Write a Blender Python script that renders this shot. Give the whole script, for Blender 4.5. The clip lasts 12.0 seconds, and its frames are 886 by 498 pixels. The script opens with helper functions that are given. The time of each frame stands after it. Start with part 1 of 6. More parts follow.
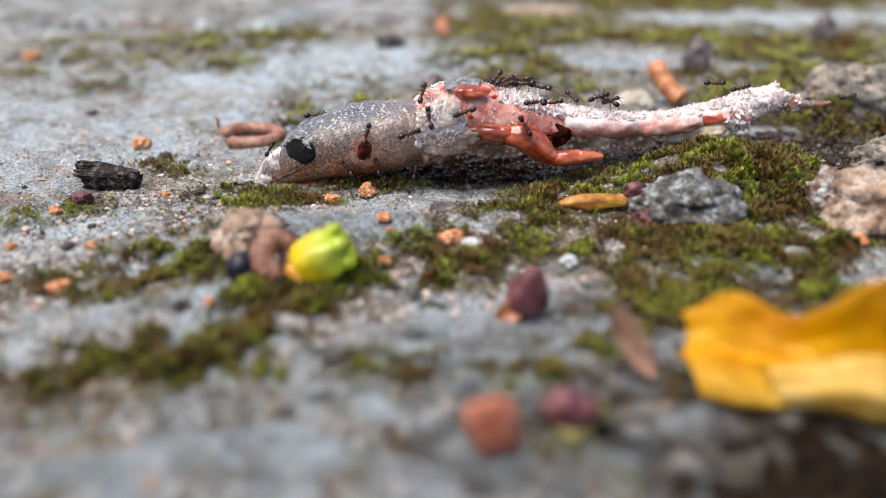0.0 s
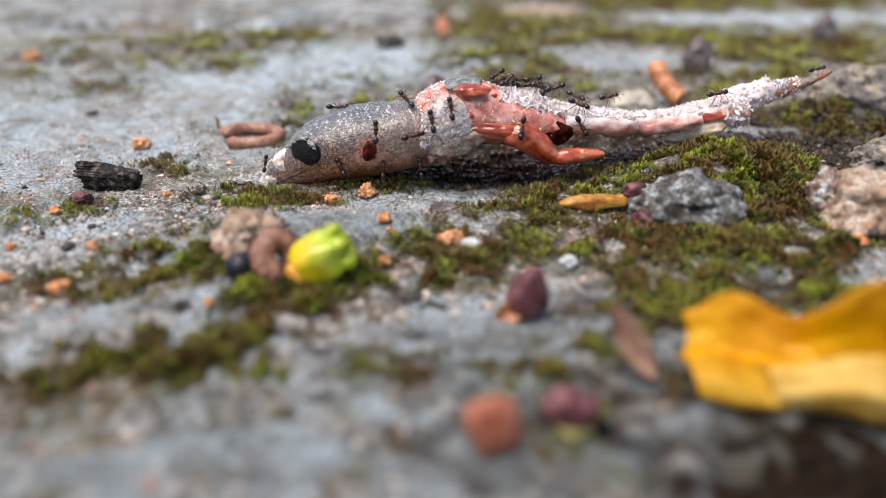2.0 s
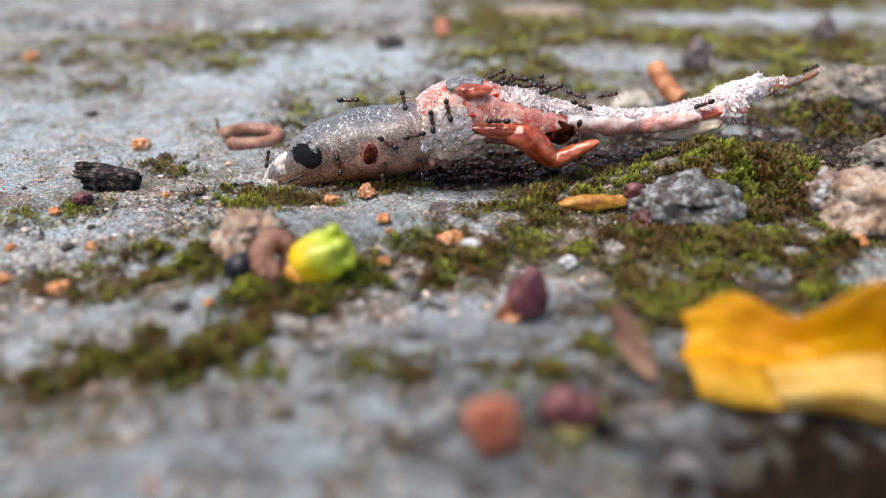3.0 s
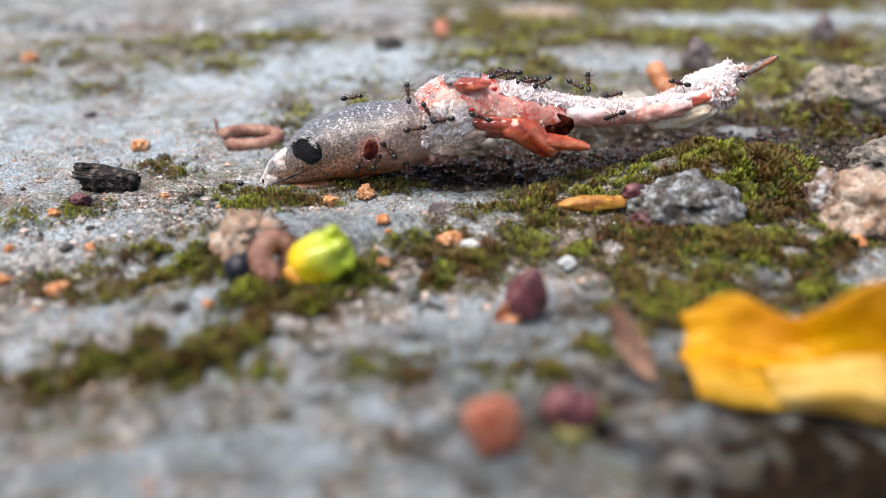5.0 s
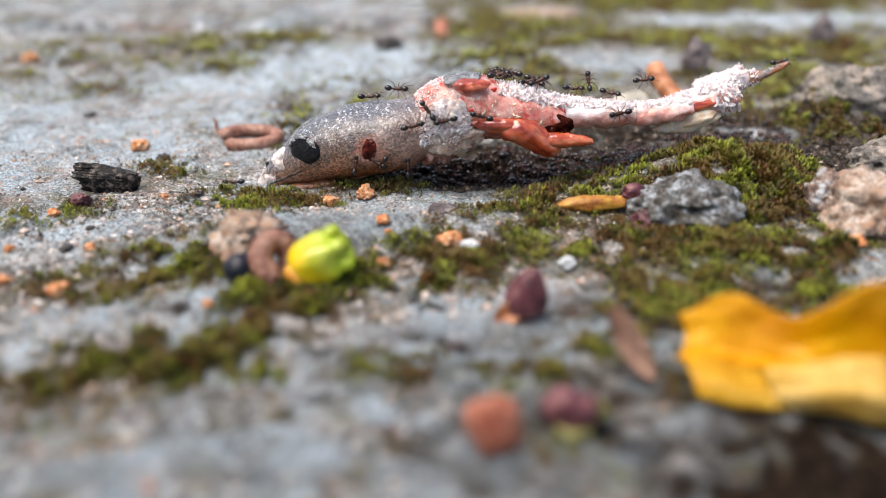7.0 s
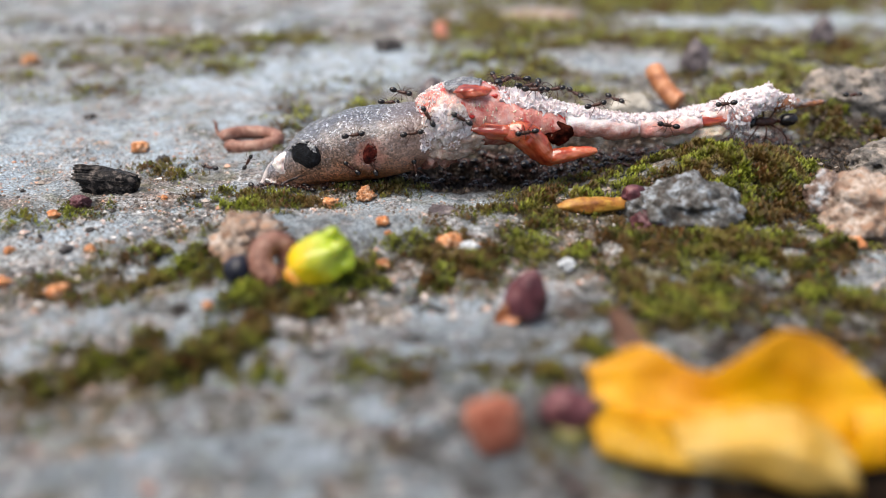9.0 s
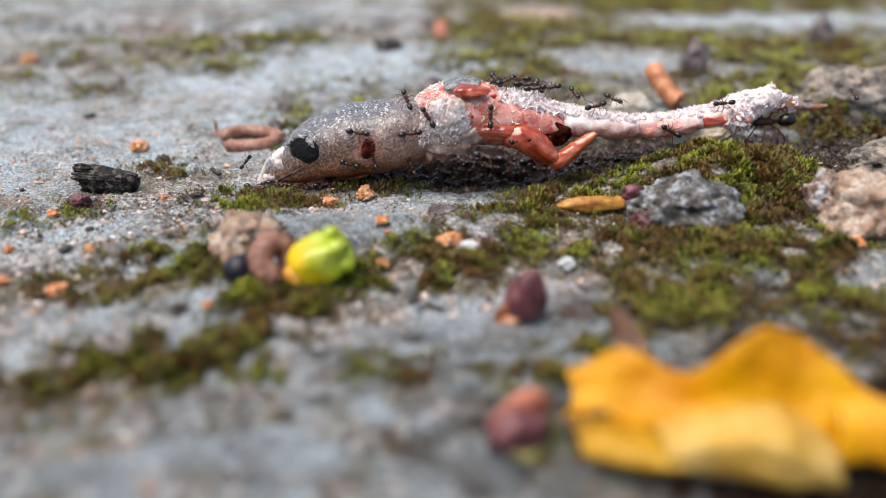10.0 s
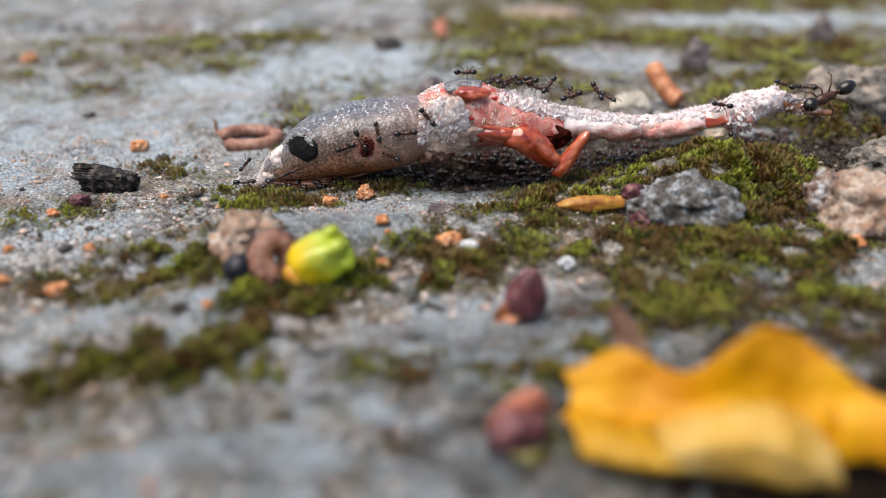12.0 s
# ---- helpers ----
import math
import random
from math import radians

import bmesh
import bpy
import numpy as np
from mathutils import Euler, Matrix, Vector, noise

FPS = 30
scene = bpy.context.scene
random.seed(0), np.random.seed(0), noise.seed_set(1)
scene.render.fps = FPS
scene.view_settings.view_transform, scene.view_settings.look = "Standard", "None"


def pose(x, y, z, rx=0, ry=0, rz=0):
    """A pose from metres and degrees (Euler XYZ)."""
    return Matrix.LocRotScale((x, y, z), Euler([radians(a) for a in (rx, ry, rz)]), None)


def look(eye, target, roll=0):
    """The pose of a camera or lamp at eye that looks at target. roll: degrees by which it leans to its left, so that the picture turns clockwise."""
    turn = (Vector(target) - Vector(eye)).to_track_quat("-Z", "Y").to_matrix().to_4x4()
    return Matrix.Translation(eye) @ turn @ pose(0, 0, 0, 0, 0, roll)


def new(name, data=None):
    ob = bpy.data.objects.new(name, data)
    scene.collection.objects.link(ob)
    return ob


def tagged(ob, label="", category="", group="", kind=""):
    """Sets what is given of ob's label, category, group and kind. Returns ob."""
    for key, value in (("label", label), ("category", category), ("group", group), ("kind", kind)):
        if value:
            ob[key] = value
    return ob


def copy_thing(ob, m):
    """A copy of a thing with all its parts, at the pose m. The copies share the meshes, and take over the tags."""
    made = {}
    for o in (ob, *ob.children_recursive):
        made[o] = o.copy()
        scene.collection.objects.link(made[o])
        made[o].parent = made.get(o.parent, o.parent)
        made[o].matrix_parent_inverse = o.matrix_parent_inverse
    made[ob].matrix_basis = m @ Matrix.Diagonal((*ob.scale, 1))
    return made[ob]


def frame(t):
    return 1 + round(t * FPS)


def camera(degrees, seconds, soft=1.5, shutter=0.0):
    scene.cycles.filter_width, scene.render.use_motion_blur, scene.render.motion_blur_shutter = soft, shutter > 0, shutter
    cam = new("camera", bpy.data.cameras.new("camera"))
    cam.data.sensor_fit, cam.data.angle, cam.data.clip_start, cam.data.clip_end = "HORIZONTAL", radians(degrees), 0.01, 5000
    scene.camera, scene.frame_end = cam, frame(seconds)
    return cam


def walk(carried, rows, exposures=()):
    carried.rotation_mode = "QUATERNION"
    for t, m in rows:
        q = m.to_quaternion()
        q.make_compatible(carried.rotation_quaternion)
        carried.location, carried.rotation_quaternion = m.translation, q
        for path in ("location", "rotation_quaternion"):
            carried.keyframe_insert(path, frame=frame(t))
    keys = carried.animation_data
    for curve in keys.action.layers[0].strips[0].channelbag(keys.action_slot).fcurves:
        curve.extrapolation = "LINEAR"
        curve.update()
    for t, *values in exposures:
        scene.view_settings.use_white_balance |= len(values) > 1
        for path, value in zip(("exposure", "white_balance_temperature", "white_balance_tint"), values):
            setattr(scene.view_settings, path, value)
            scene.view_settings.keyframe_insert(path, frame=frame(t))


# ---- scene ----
# A dead young lizard on mossy old paving, eaten by ants; lengths in millimetres times MM.
MM = 0.001
cam = camera(62.18, 12.0, soft=0.75)
cam.data.dof.use_dof = True
cam.data.dof.focus_distance = 86.5 * MM
cam.data.dof.aperture_fstop = 11.0


def eye_pose(right, down):
    """The camera's pose, turned by small angles in degrees."""
    return pose(0, 0, 34.5 * MM, 62.0 + down, 0, -right)


walk(cam, [(0.0, eye_pose(0, 0)), (1.7, eye_pose(0, 0)), (2.4, eye_pose(0.01, 0.065)), (3.2, eye_pose(0.045, 0.07)),
           (4.8, eye_pose(0.11, 0.13)), (7.0, eye_pose(0.12, 0.13)), (8.8, eye_pose(0.14, 0.26)), (9.2, eye_pose(0.14, 0.26)),
           (9.6, eye_pose(0.15, 0.21)), (11.0, eye_pose(0.165, 0.20)), (12.0, eye_pose(0.165, 0.155))],
     exposures=[(0.0, 0.83, 7270, 11), (1.7, 0.80, 7270, 11), (2.5, 0.74, 7220, 11), (3.2, 0.82, 7220, 11), (5.0, 0.93, 7220, 11), (7.2, 0.92, 7220, 11), (9.0, 0.80, 7220, 11), (10.0, 0.78, 7220, 11), (12.0, 0.65, 7270, 11)])

# ---- light: an open overcast sky, brighter behind the lizard ----
world = bpy.data.worlds.new("sky")
scene.world = world
world.use_nodes = True
nodes, links = world.node_tree.nodes, world.node_tree.links
sky = nodes.new("ShaderNodeTexSky")
sky.sky_type, sky.sun_disc = "NISHITA", False
sky.sun_elevation, sky.sun_rotation = radians(70), radians(-80)
sky.dust_density, sky.air_density = 4.0, 1.0
links.new(sky.outputs[0], nodes["Background"].inputs[0])
nodes["Background"].inputs[1].default_value = 0.12
sun = new("sun", bpy.data.lights.new("sun", "SUN"))
sun.data.energy, sun.data.angle, sun.data.color = 2.1, radians(50), (1.0, 0.98, 0.96)
sun.matrix_world = look((-0.35, -0.22, 1.0), (0, 0, 0))


# ---- materials ----
def tree_of(name):
    m = bpy.data.materials.new(name)
    m.use_nodes = True
    return m, m.node_tree.nodes, m.node_tree.links, m.node_tree.nodes["Principled BSDF"]


def noise_node(nodes, links, size, detail=4.0, rough=0.55, shift=0.0):
    """Noise whose features are about size millimetres wide."""
    co = nodes.new("ShaderNodeTexCoord")
    mp = nodes.new("ShaderNodeMapping")
    mp.inputs["Location"].default_value = (shift, shift * 0.7, shift * 1.3)
    n = nodes.new("ShaderNodeTexNoise")
    n.inputs["Scale"].default_value = 1000.0 / size
    n.inputs["Detail"].default_value, n.inputs["Roughness"].default_value = detail, rough
    links.new(co.outputs["Object"], mp.inputs[0])
    links.new(mp.outputs[0], n.inputs["Vector"])
    return n


def ramp_node(nodes, links, source, stops):
    r = nodes.new("ShaderNodeValToRGB")
    while len(r.color_ramp.elements) < len(stops):
        r.color_ramp.elements.new(0.5)
    for e, (p, c) in zip(r.color_ramp.elements, stops):
        e.position, e.color = p, (*c, 1.0)
    links.new(source, r.inputs[0])
    return r


def mix_node(nodes, links, fac, a, b, kind="MIX"):
    m = nodes.new("ShaderNodeMix")
    m.data_type, m.blend_type = "RGBA", kind
    for sock, v in ((m.inputs[0], fac), (m.inputs[6], a), (m.inputs[7], b)):
        if isinstance(v, bpy.types.NodeSocket):
            links.new(v, sock)
        else:
            sock.default_value = (*v, 1.0) if isinstance(v, tuple) else v
    return m.outputs[2]


def bump_node(nodes, links, bsdf, source, depth, strength=0.8):
    b = nodes.new("ShaderNodeBump")
    b.inputs["Strength"].default_value, b.inputs["Distance"].default_value = strength, depth * MM
    links.new(source, b.inputs["Height"])
    links.new(b.outputs[0], bsdf.inputs["Normal"])


def surface(name, dark, mid, light, size=1.0, rough=0.6, depth=0.1, fine=0.15, spot=None, spot_size=0.6, sub=0.0, coat=0.0, vary=0.0, grainy=0.7, soft_edge=0.13):
    """A material of three tones in patches, with fine grain and relief; spot: a fourth tone in small specks."""
    m, nodes, links, b = tree_of(name)
    big = noise_node(nodes, links, size, 5.0, 0.6)
    col = ramp_node(nodes, links, big.outputs[0], [(0.5 - soft_edge, dark), (0.5, mid), (0.5 + soft_edge, light)]).outputs[0]
    grain = noise_node(nodes, links, fine, 3.0, 0.6, 3.0)
    tone = ramp_node(nodes, links, grain.outputs[0], [(0.32, (0.4, 0.4, 0.4)), (0.68, (1.35, 1.35, 1.35))]).outputs[0]
    col = mix_node(nodes, links, grainy, col, tone, "MULTIPLY")
    if spot:
        sp = noise_node(nodes, links, spot_size, 2.0, 0.5, 9.0)
        mask = ramp_node(nodes, links, sp.outputs[0], [(0.56, (0, 0, 0)), (0.64, (1, 1, 1))]).outputs[0]
        col = mix_node(nodes, links, mask, col, spot)
    if vary:
        info = nodes.new("ShaderNodeObjectInfo")
        shade = ramp_node(nodes, links, info.outputs["Random"], [(0.0, (1 - vary,) * 3), (1.0, (1 + vary,) * 3)]).outputs[0]
        col = mix_node(nodes, links, 1.0, col, shade, "MULTIPLY")
    links.new(col, b.inputs["Base Color"])
    b.inputs["Roughness"].default_value = rough
    b.inputs["Subsurface Weight"].default_value = sub
    b.inputs["Subsurface Scale"].default_value = 0.6 * MM
    b.inputs["Subsurface Radius"].default_value = (1.0, 0.4, 0.25)
    b.inputs["Coat Weight"].default_value = coat
    b.inputs["Coat Roughness"].default_value = 0.15
    bump_node(nodes, links, b, grain.outputs[0], depth)
    return m


def tan_below(m, level, spread, tint, above=False, axis_index=2, amount=1.0):
    """Another tint below (or above) a height in millimetres, with a ragged border."""
    nodes, links = m.node_tree.nodes, m.node_tree.links
    b = nodes["Principled BSDF"]
    old = b.inputs["Base Color"].links[0].from_socket
    co = nodes.new("ShaderNodeTexCoord")
    xyz = nodes.new("ShaderNodeSeparateXYZ")
    links.new(co.outputs["Object"], xyz.inputs[0])
    n = noise_node(nodes, links, 2.0, 4.0, 0.6, 6.0)
    add = nodes.new("ShaderNodeMath")
    add.operation = "MULTIPLY_ADD"
    links.new(n.outputs[0], add.inputs[0])
    add.inputs[1].default_value = 4.0 * MM
    links.new(xyz.outputs[axis_index], add.inputs[2])
    rng = nodes.new("ShaderNodeMapRange")
    rng.inputs["From Min"].default_value, rng.inputs["From Max"].default_value = (level + 2 - spread) * MM, (level + 2 + spread) * MM
    rng.inputs["To Min"].default_value, rng.inputs["To Max"].default_value = (0.0, amount) if above else (amount, 0.0)
    links.new(add.outputs[0], rng.inputs["Value"])
    links.new(mix_node(nodes, links, rng.outputs[0], old, tint), b.inputs["Base Color"])


def tint_near(m, place, radius, tint, amount=0.8):
    """A stain round a place, in millimetres, with a ragged border."""
    nodes, links = m.node_tree.nodes, m.node_tree.links
    b = nodes["Principled BSDF"]
    old = b.inputs["Base Color"].links[0].from_socket
    co = nodes.new("ShaderNodeTexCoord")
    gap = nodes.new("ShaderNodeVectorMath")
    gap.operation = "DISTANCE"
    links.new(co.outputs["Object"], gap.inputs[0])
    gap.inputs[1].default_value = Vector(place) * MM
    n = noise_node(nodes, links, 1.1, 4.0, 0.65, 8.0)
    add = nodes.new("ShaderNodeMath")
    add.operation = "MULTIPLY_ADD"
    links.new(n.outputs[0], add.inputs[0])
    add.inputs[1].default_value = 1.6 * radius * MM
    links.new(gap.outputs["Value"], add.inputs[2])
    rng = nodes.new("ShaderNodeMapRange")
    rng.inputs["From Min"].default_value, rng.inputs["From Max"].default_value = 1.25 * radius * MM, 1.9 * radius * MM
    rng.inputs["To Min"].default_value, rng.inputs["To Max"].default_value = amount, 0.0
    links.new(add.outputs[0], rng.inputs["Value"])
    links.new(mix_node(nodes, links, rng.outputs[0], old, tint), b.inputs["Base Color"])


def voronoi_node(nodes, links, size, shift=0.0, stir=0.0):
    """Cells about size millimetres wide, with borders stirred by noise."""
    co = nodes.new("ShaderNodeTexCoord")
    mp = nodes.new("ShaderNodeMapping")
    mp.inputs["Location"].default_value = (shift, shift * 0.7, shift * 1.3)
    links.new(co.outputs["Object"], mp.inputs[0])
    place = mp.outputs[0]
    if stir:
        n = noise_node(nodes, links, size * 0.8, 3.0, 0.6, shift + 1.0)
        push = nodes.new("ShaderNodeVectorMath")
        push.operation = "MULTIPLY_ADD"
        links.new(n.outputs["Color"], push.inputs[0])
        push.inputs[1].default_value = (stir * size * MM,) * 3
        links.new(place, push.inputs[2])
        place = push.outputs[0]
    v = nodes.new("ShaderNodeTexVoronoi")
    v.inputs["Scale"].default_value = 1000.0 / size
    links.new(place, v.inputs["Vector"])
    return v


def ground_material(name="weathered_stone", k=1.0, pale_tone=(1.0, 1.0, 1.0)):
    """Weathered damp stone in cool and warm blotches, crusted with sand grains, with moss soil, dark soil and painted
    shade where the mask says so; k: the size of the blotches.
    """
    m, nodes, links, b = tree_of(name)

    def mask(size, lo, hi, top, shift, detail=5.0, rough=0.62):
        n = noise_node(nodes, links, size * k, detail, rough, shift)
        return ramp_node(nodes, links, n.outputs[0], [(lo, (0, 0, 0)), (hi, (top, top, top))]).outputs[0], n

    big = noise_node(nodes, links, 7.0 * k, 7.0, 0.66)
    col = ramp_node(nodes, links, big.outputs[0], [(0.40, (0.13, 0.135, 0.135)), (0.46, (0.26, 0.275, 0.28)), (0.52, (0.35, 0.38, 0.39)), (0.58, (0.5, 0.535, 0.55))]).outputs[0]
    for size, lo, hi, top, shift, tint in (
            (16.0, 0.46, 0.54, 0.8, 37.0, (0.31, 0.38, 0.42)), (13.0, 0.53, 0.59, 0.75, 4.0, (0.29, 0.225, 0.175)), (20.0, 0.51, 0.58, 0.75, 43.0, (0.18, 0.17, 0.14)),
            (4.0, 0.53, 0.58, 0.6, 11.0, (0.34, 0.22, 0.16)), (3.0, 0.57, 0.62, 0.7, 23.0, (0.08, 0.07, 0.055)), (1.6, 0.53, 0.58, 0.85, 7.0, (0.6, 0.61, 0.62)),
            (1.0, 0.57, 0.62, 0.85, 17.0, (0.05, 0.042, 0.035)), (6.0, 0.56, 0.62, 0.7, 29.0, (0.17, 0.15, 0.05))):
        fac, n = mask(size, lo, hi, top, shift)
        col = mix_node(nodes, links, fac, col, tint)
    grains = voronoi_node(nodes, links, 0.75 * k, 13.0, 0.9)
    lone = nodes.new("ShaderNodeSeparateColor")
    links.new(grains.outputs["Color"], lone.inputs[0])
    shade = ramp_node(nodes, links, lone.outputs[0], [(0.0, (0.25, 0.22, 0.2)), (0.3, (0.75, 0.72, 0.68)), (0.7, (1.05, 1.05, 1.05)), (0.92, (1.35, 1.37, 1.4)), (1.0, (1.9, 1.95, 2.0))]).outputs[0]
    crusted, n = mask(12.0, 0.42, 0.56, 0.9, 53.0)
    col = mix_node(nodes, links, crusted, col, mix_node(nodes, links, 1.0, col, shade, "MULTIPLY"))
    pale = nodes.new("ShaderNodeAttribute")
    pale.attribute_name = "lime"
    col = mix_node(nodes, links, pale.outputs["Fac"], col, (0.5, 0.605, 0.69))
    speck = noise_node(nodes, links, 0.35 * k, 3.0, 0.7, 31.0)
    tone = ramp_node(nodes, links, speck.outputs[0], [(0.4, (0.36, 0.36, 0.36)), (0.6, (1.45, 1.45, 1.45))]).outputs[0]
    col = mix_node(nodes, links, 0.85, col, tone, "MULTIPLY")
    col = mix_node(nodes, links, 1.0, col, pale_tone, "MULTIPLY")
    att = nodes.new("ShaderNodeAttribute")
    att.attribute_name = "moss"
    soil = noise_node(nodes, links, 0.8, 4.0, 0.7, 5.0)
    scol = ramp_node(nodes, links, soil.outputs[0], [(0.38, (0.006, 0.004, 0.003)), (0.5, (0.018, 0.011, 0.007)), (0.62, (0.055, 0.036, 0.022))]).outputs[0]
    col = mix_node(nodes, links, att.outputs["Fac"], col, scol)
    links.new(col, b.inputs["Base Color"])
    wet = noise_node(nodes, links, 9.0 * k, 5.0, 0.6, 71.0)
    rr = ramp_node(nodes, links, wet.outputs[0], [(0.42, (0.55, 0.55, 0.55)), (0.58, (0.2, 0.2, 0.2))]).outputs[0]
    links.new(mix_node(nodes, links, att.outputs["Fac"], rr, (0.8, 0.8, 0.8)), b.inputs["Roughness"])
    links.new(mix_node(nodes, links, att.outputs["Fac"], (0.6, 0.6, 0.6), (0.08, 0.08, 0.08)), b.inputs["Specular IOR Level"])
    fine = noise_node(nodes, links, 0.8 * k, 7.0, 0.78, 2.0)
    bump_node(nodes, links, b, fine.outputs[0], 0.9 * k, 1.0)
    return m


def moss_material(name, low, mid, high):
    m, nodes, links, b = tree_of(name)
    att = nodes.new("ShaderNodeAttribute")
    att.attribute_name = "tone"
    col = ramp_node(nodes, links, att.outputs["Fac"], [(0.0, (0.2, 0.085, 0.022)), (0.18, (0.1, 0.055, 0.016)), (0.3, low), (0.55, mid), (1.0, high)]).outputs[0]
    patch = noise_node(nodes, links, 4.0, 4.0, 0.65)
    brown = ramp_node(nodes, links, patch.outputs[0], [(0.46, (0, 0, 0)), (0.6, (0.75, 0.75, 0.75))]).outputs[0]
    col = mix_node(nodes, links, brown, col, (0.17, 0.105, 0.03))
    links.new(col, b.inputs["Base Color"])
    b.inputs["Roughness"].default_value = 0.5
    tr = nodes.new("ShaderNodeBsdfTranslucent")
    links.new(col, tr.inputs["Color"])
    mx = nodes.new("ShaderNodeMixShader")
    mx.inputs[0].default_value = 0.3
    links.new(b.outputs[0], mx.inputs[1])
    links.new(tr.outputs[0], mx.inputs[2])
    links.new(mx.outputs[0], nodes["Material Output"].inputs["Surface"])
    return m


def petal_material(name, deep, mid, pale):
    m, nodes, links, b = tree_of(name)
    n = noise_node(nodes, links, 5.0, 4.0, 0.55)
    col = ramp_node(nodes, links, n.outputs[0], [(0.3, deep), (0.5, mid), (0.7, pale)]).outputs[0]
    vein = nodes.new("ShaderNodeTexWave")
    vein.inputs["Scale"].default_value, vein.inputs["Distortion"].default_value = 700.0, 3.0
    co = nodes.new("ShaderNodeTexCoord")
    links.new(co.outputs["Object"], vein.inputs["Vector"])
    tone = ramp_node(nodes, links, vein.outputs[0], [(0.0, (0.85, 0.8, 0.7)), (1.0, (1.08, 1.08, 1.05))]).outputs[0]
    col = mix_node(nodes, links, 0.6, col, tone, "MULTIPLY")
    links.new(col, b.inputs["Base Color"])
    b.inputs["Roughness"].default_value = 0.42
    bump_node(nodes, links, b, vein.outputs[0], 0.12, 0.5)
    tr = nodes.new("ShaderNodeBsdfTranslucent")
    links.new(col, tr.inputs["Color"])
    mx = nodes.new("ShaderNodeMixShader")
    mx.inputs[0].default_value = 0.3
    links.new(b.outputs[0], mx.inputs[1])
    links.new(tr.outputs[0], mx.inputs[2])
    links.new(mx.outputs[0], nodes["Material Output"].inputs["Surface"])
    return m


STONE = ground_material()
SLAB = ground_material("pale_slab", 2.2, (1.15, 1.19, 1.25))
ROCK_GREY = surface("rough_grey_rock", (0.028, 0.025, 0.021), (0.12, 0.12, 0.117), (0.34, 0.39, 0.44), 1.3, 0.6, 0.4, 0.22, (0.05, 0.036, 0.026), 0.8)
ROCK_TAN = surface("tan_rock", (0.17, 0.1, 0.07), (0.33, 0.245, 0.19), (0.52, 0.45, 0.4), 1.8, 0.75, 0.4, 0.35, (0.34, 0.2, 0.13), 1.2)
ROCK_STREAK = surface("streaked_pink_white_rock", (0.12, 0.066, 0.048), (0.26, 0.18, 0.145), (0.46, 0.5, 0.54), 1.3, 0.55, 0.35, 0.3)
ROCK_MIXED = surface("grey_tan_rock", (0.06, 0.06, 0.062), (0.17, 0.155, 0.14), (0.34, 0.29, 0.25), 2.4, 0.75, 0.35, 0.5, (0.05, 0.042, 0.032), 1.6)
ROCK_PALE = surface("pale_rock", (0.32, 0.3, 0.26), (0.43, 0.41, 0.36), (0.56, 0.54, 0.5), 2.5, 0.7, 0.2, 0.4)
QUARTZ = surface("milky_quartz", (0.34, 0.36, 0.38), (0.5, 0.54, 0.57), (0.68, 0.72, 0.75), 1.2, 0.35, 0.2, 0.5)
ORANGE = surface("orange_crumb", (0.42, 0.14, 0.05), (0.62, 0.27, 0.11), (0.74, 0.48, 0.32), 0.6, 0.75, 0.2, 0.2, vary=0.25)
PINKISH = surface("terracotta_chip", (0.3, 0.075, 0.04), (0.42, 0.14, 0.085), (0.5, 0.22, 0.15), 2.5, 0.6, 0.1, 0.3)
DARK = surface("dark_grit", (0.015, 0.013, 0.013), (0.035, 0.03, 0.03), (0.08, 0.07, 0.07), 0.6, 0.5, 0.15, 0.2, vary=0.3)
MAROON = surface("maroon_husk", (0.05, 0.012, 0.018), (0.11, 0.03, 0.04), (0.19, 0.08, 0.085), 1.6, 0.45, 0.15, 0.3, grainy=0.3)
PURPLE = surface("purple_grey_pebble", (0.05, 0.04, 0.045), (0.1, 0.08, 0.09), (0.2, 0.17, 0.17), 1.5, 0.5, 0.15, 0.3)
CHAR = surface("charred_wood", (0.004, 0.004, 0.005), (0.012, 0.011, 0.012), (0.13, 0.11, 0.1), 0.7, 0.3, 0.2, 0.2)
CHAR.node_tree.nodes["Principled BSDF"].inputs["Specular IOR Level"].default_value = 0.15
BROWN = surface("dry_brown_stalk", (0.15, 0.055, 0.035), (0.25, 0.11, 0.075), (0.36, 0.2, 0.15), 1.2, 0.45, 0.12, 0.25, vary=0.12, grainy=0.3)
RUST = surface("rust_brown_stalk", (0.28, 0.09, 0.035), (0.45, 0.17, 0.07), (0.58, 0.28, 0.15), 1.4, 0.45, 0.1, 0.25, grainy=0.3)
BUD = surface("yellow_green_bud", (0.24, 0.3, 0.01), (0.3, 0.4, 0.018), (0.4, 0.48, 0.06), 3.0, 0.3, 0.06, 0.5, sub=0.2, grainy=0.2)
tan_below(BUD, -0.4, 1.4, (0.62, 0.44, 0.015), False, 0)
BUD_TIP = surface("orange_bud_base", (0.5, 0.2, 0.02), (0.62, 0.34, 0.05), (0.6, 0.45, 0.06), 1.5, 0.4, 0.06, 0.4, sub=0.2, grainy=0.3)
BEAD = surface("blue_black_shell", (0.004, 0.005, 0.01), (0.01, 0.012, 0.022), (0.02, 0.025, 0.05), 1.5, 0.35, 0.03, 0.4)
SHEATH = surface("yellow_brown_sheath", (0.2, 0.06, 0.012), (0.34, 0.14, 0.018), (0.44, 0.25, 0.035), 1.8, 0.45, 0.1, 0.3, grainy=0.3)
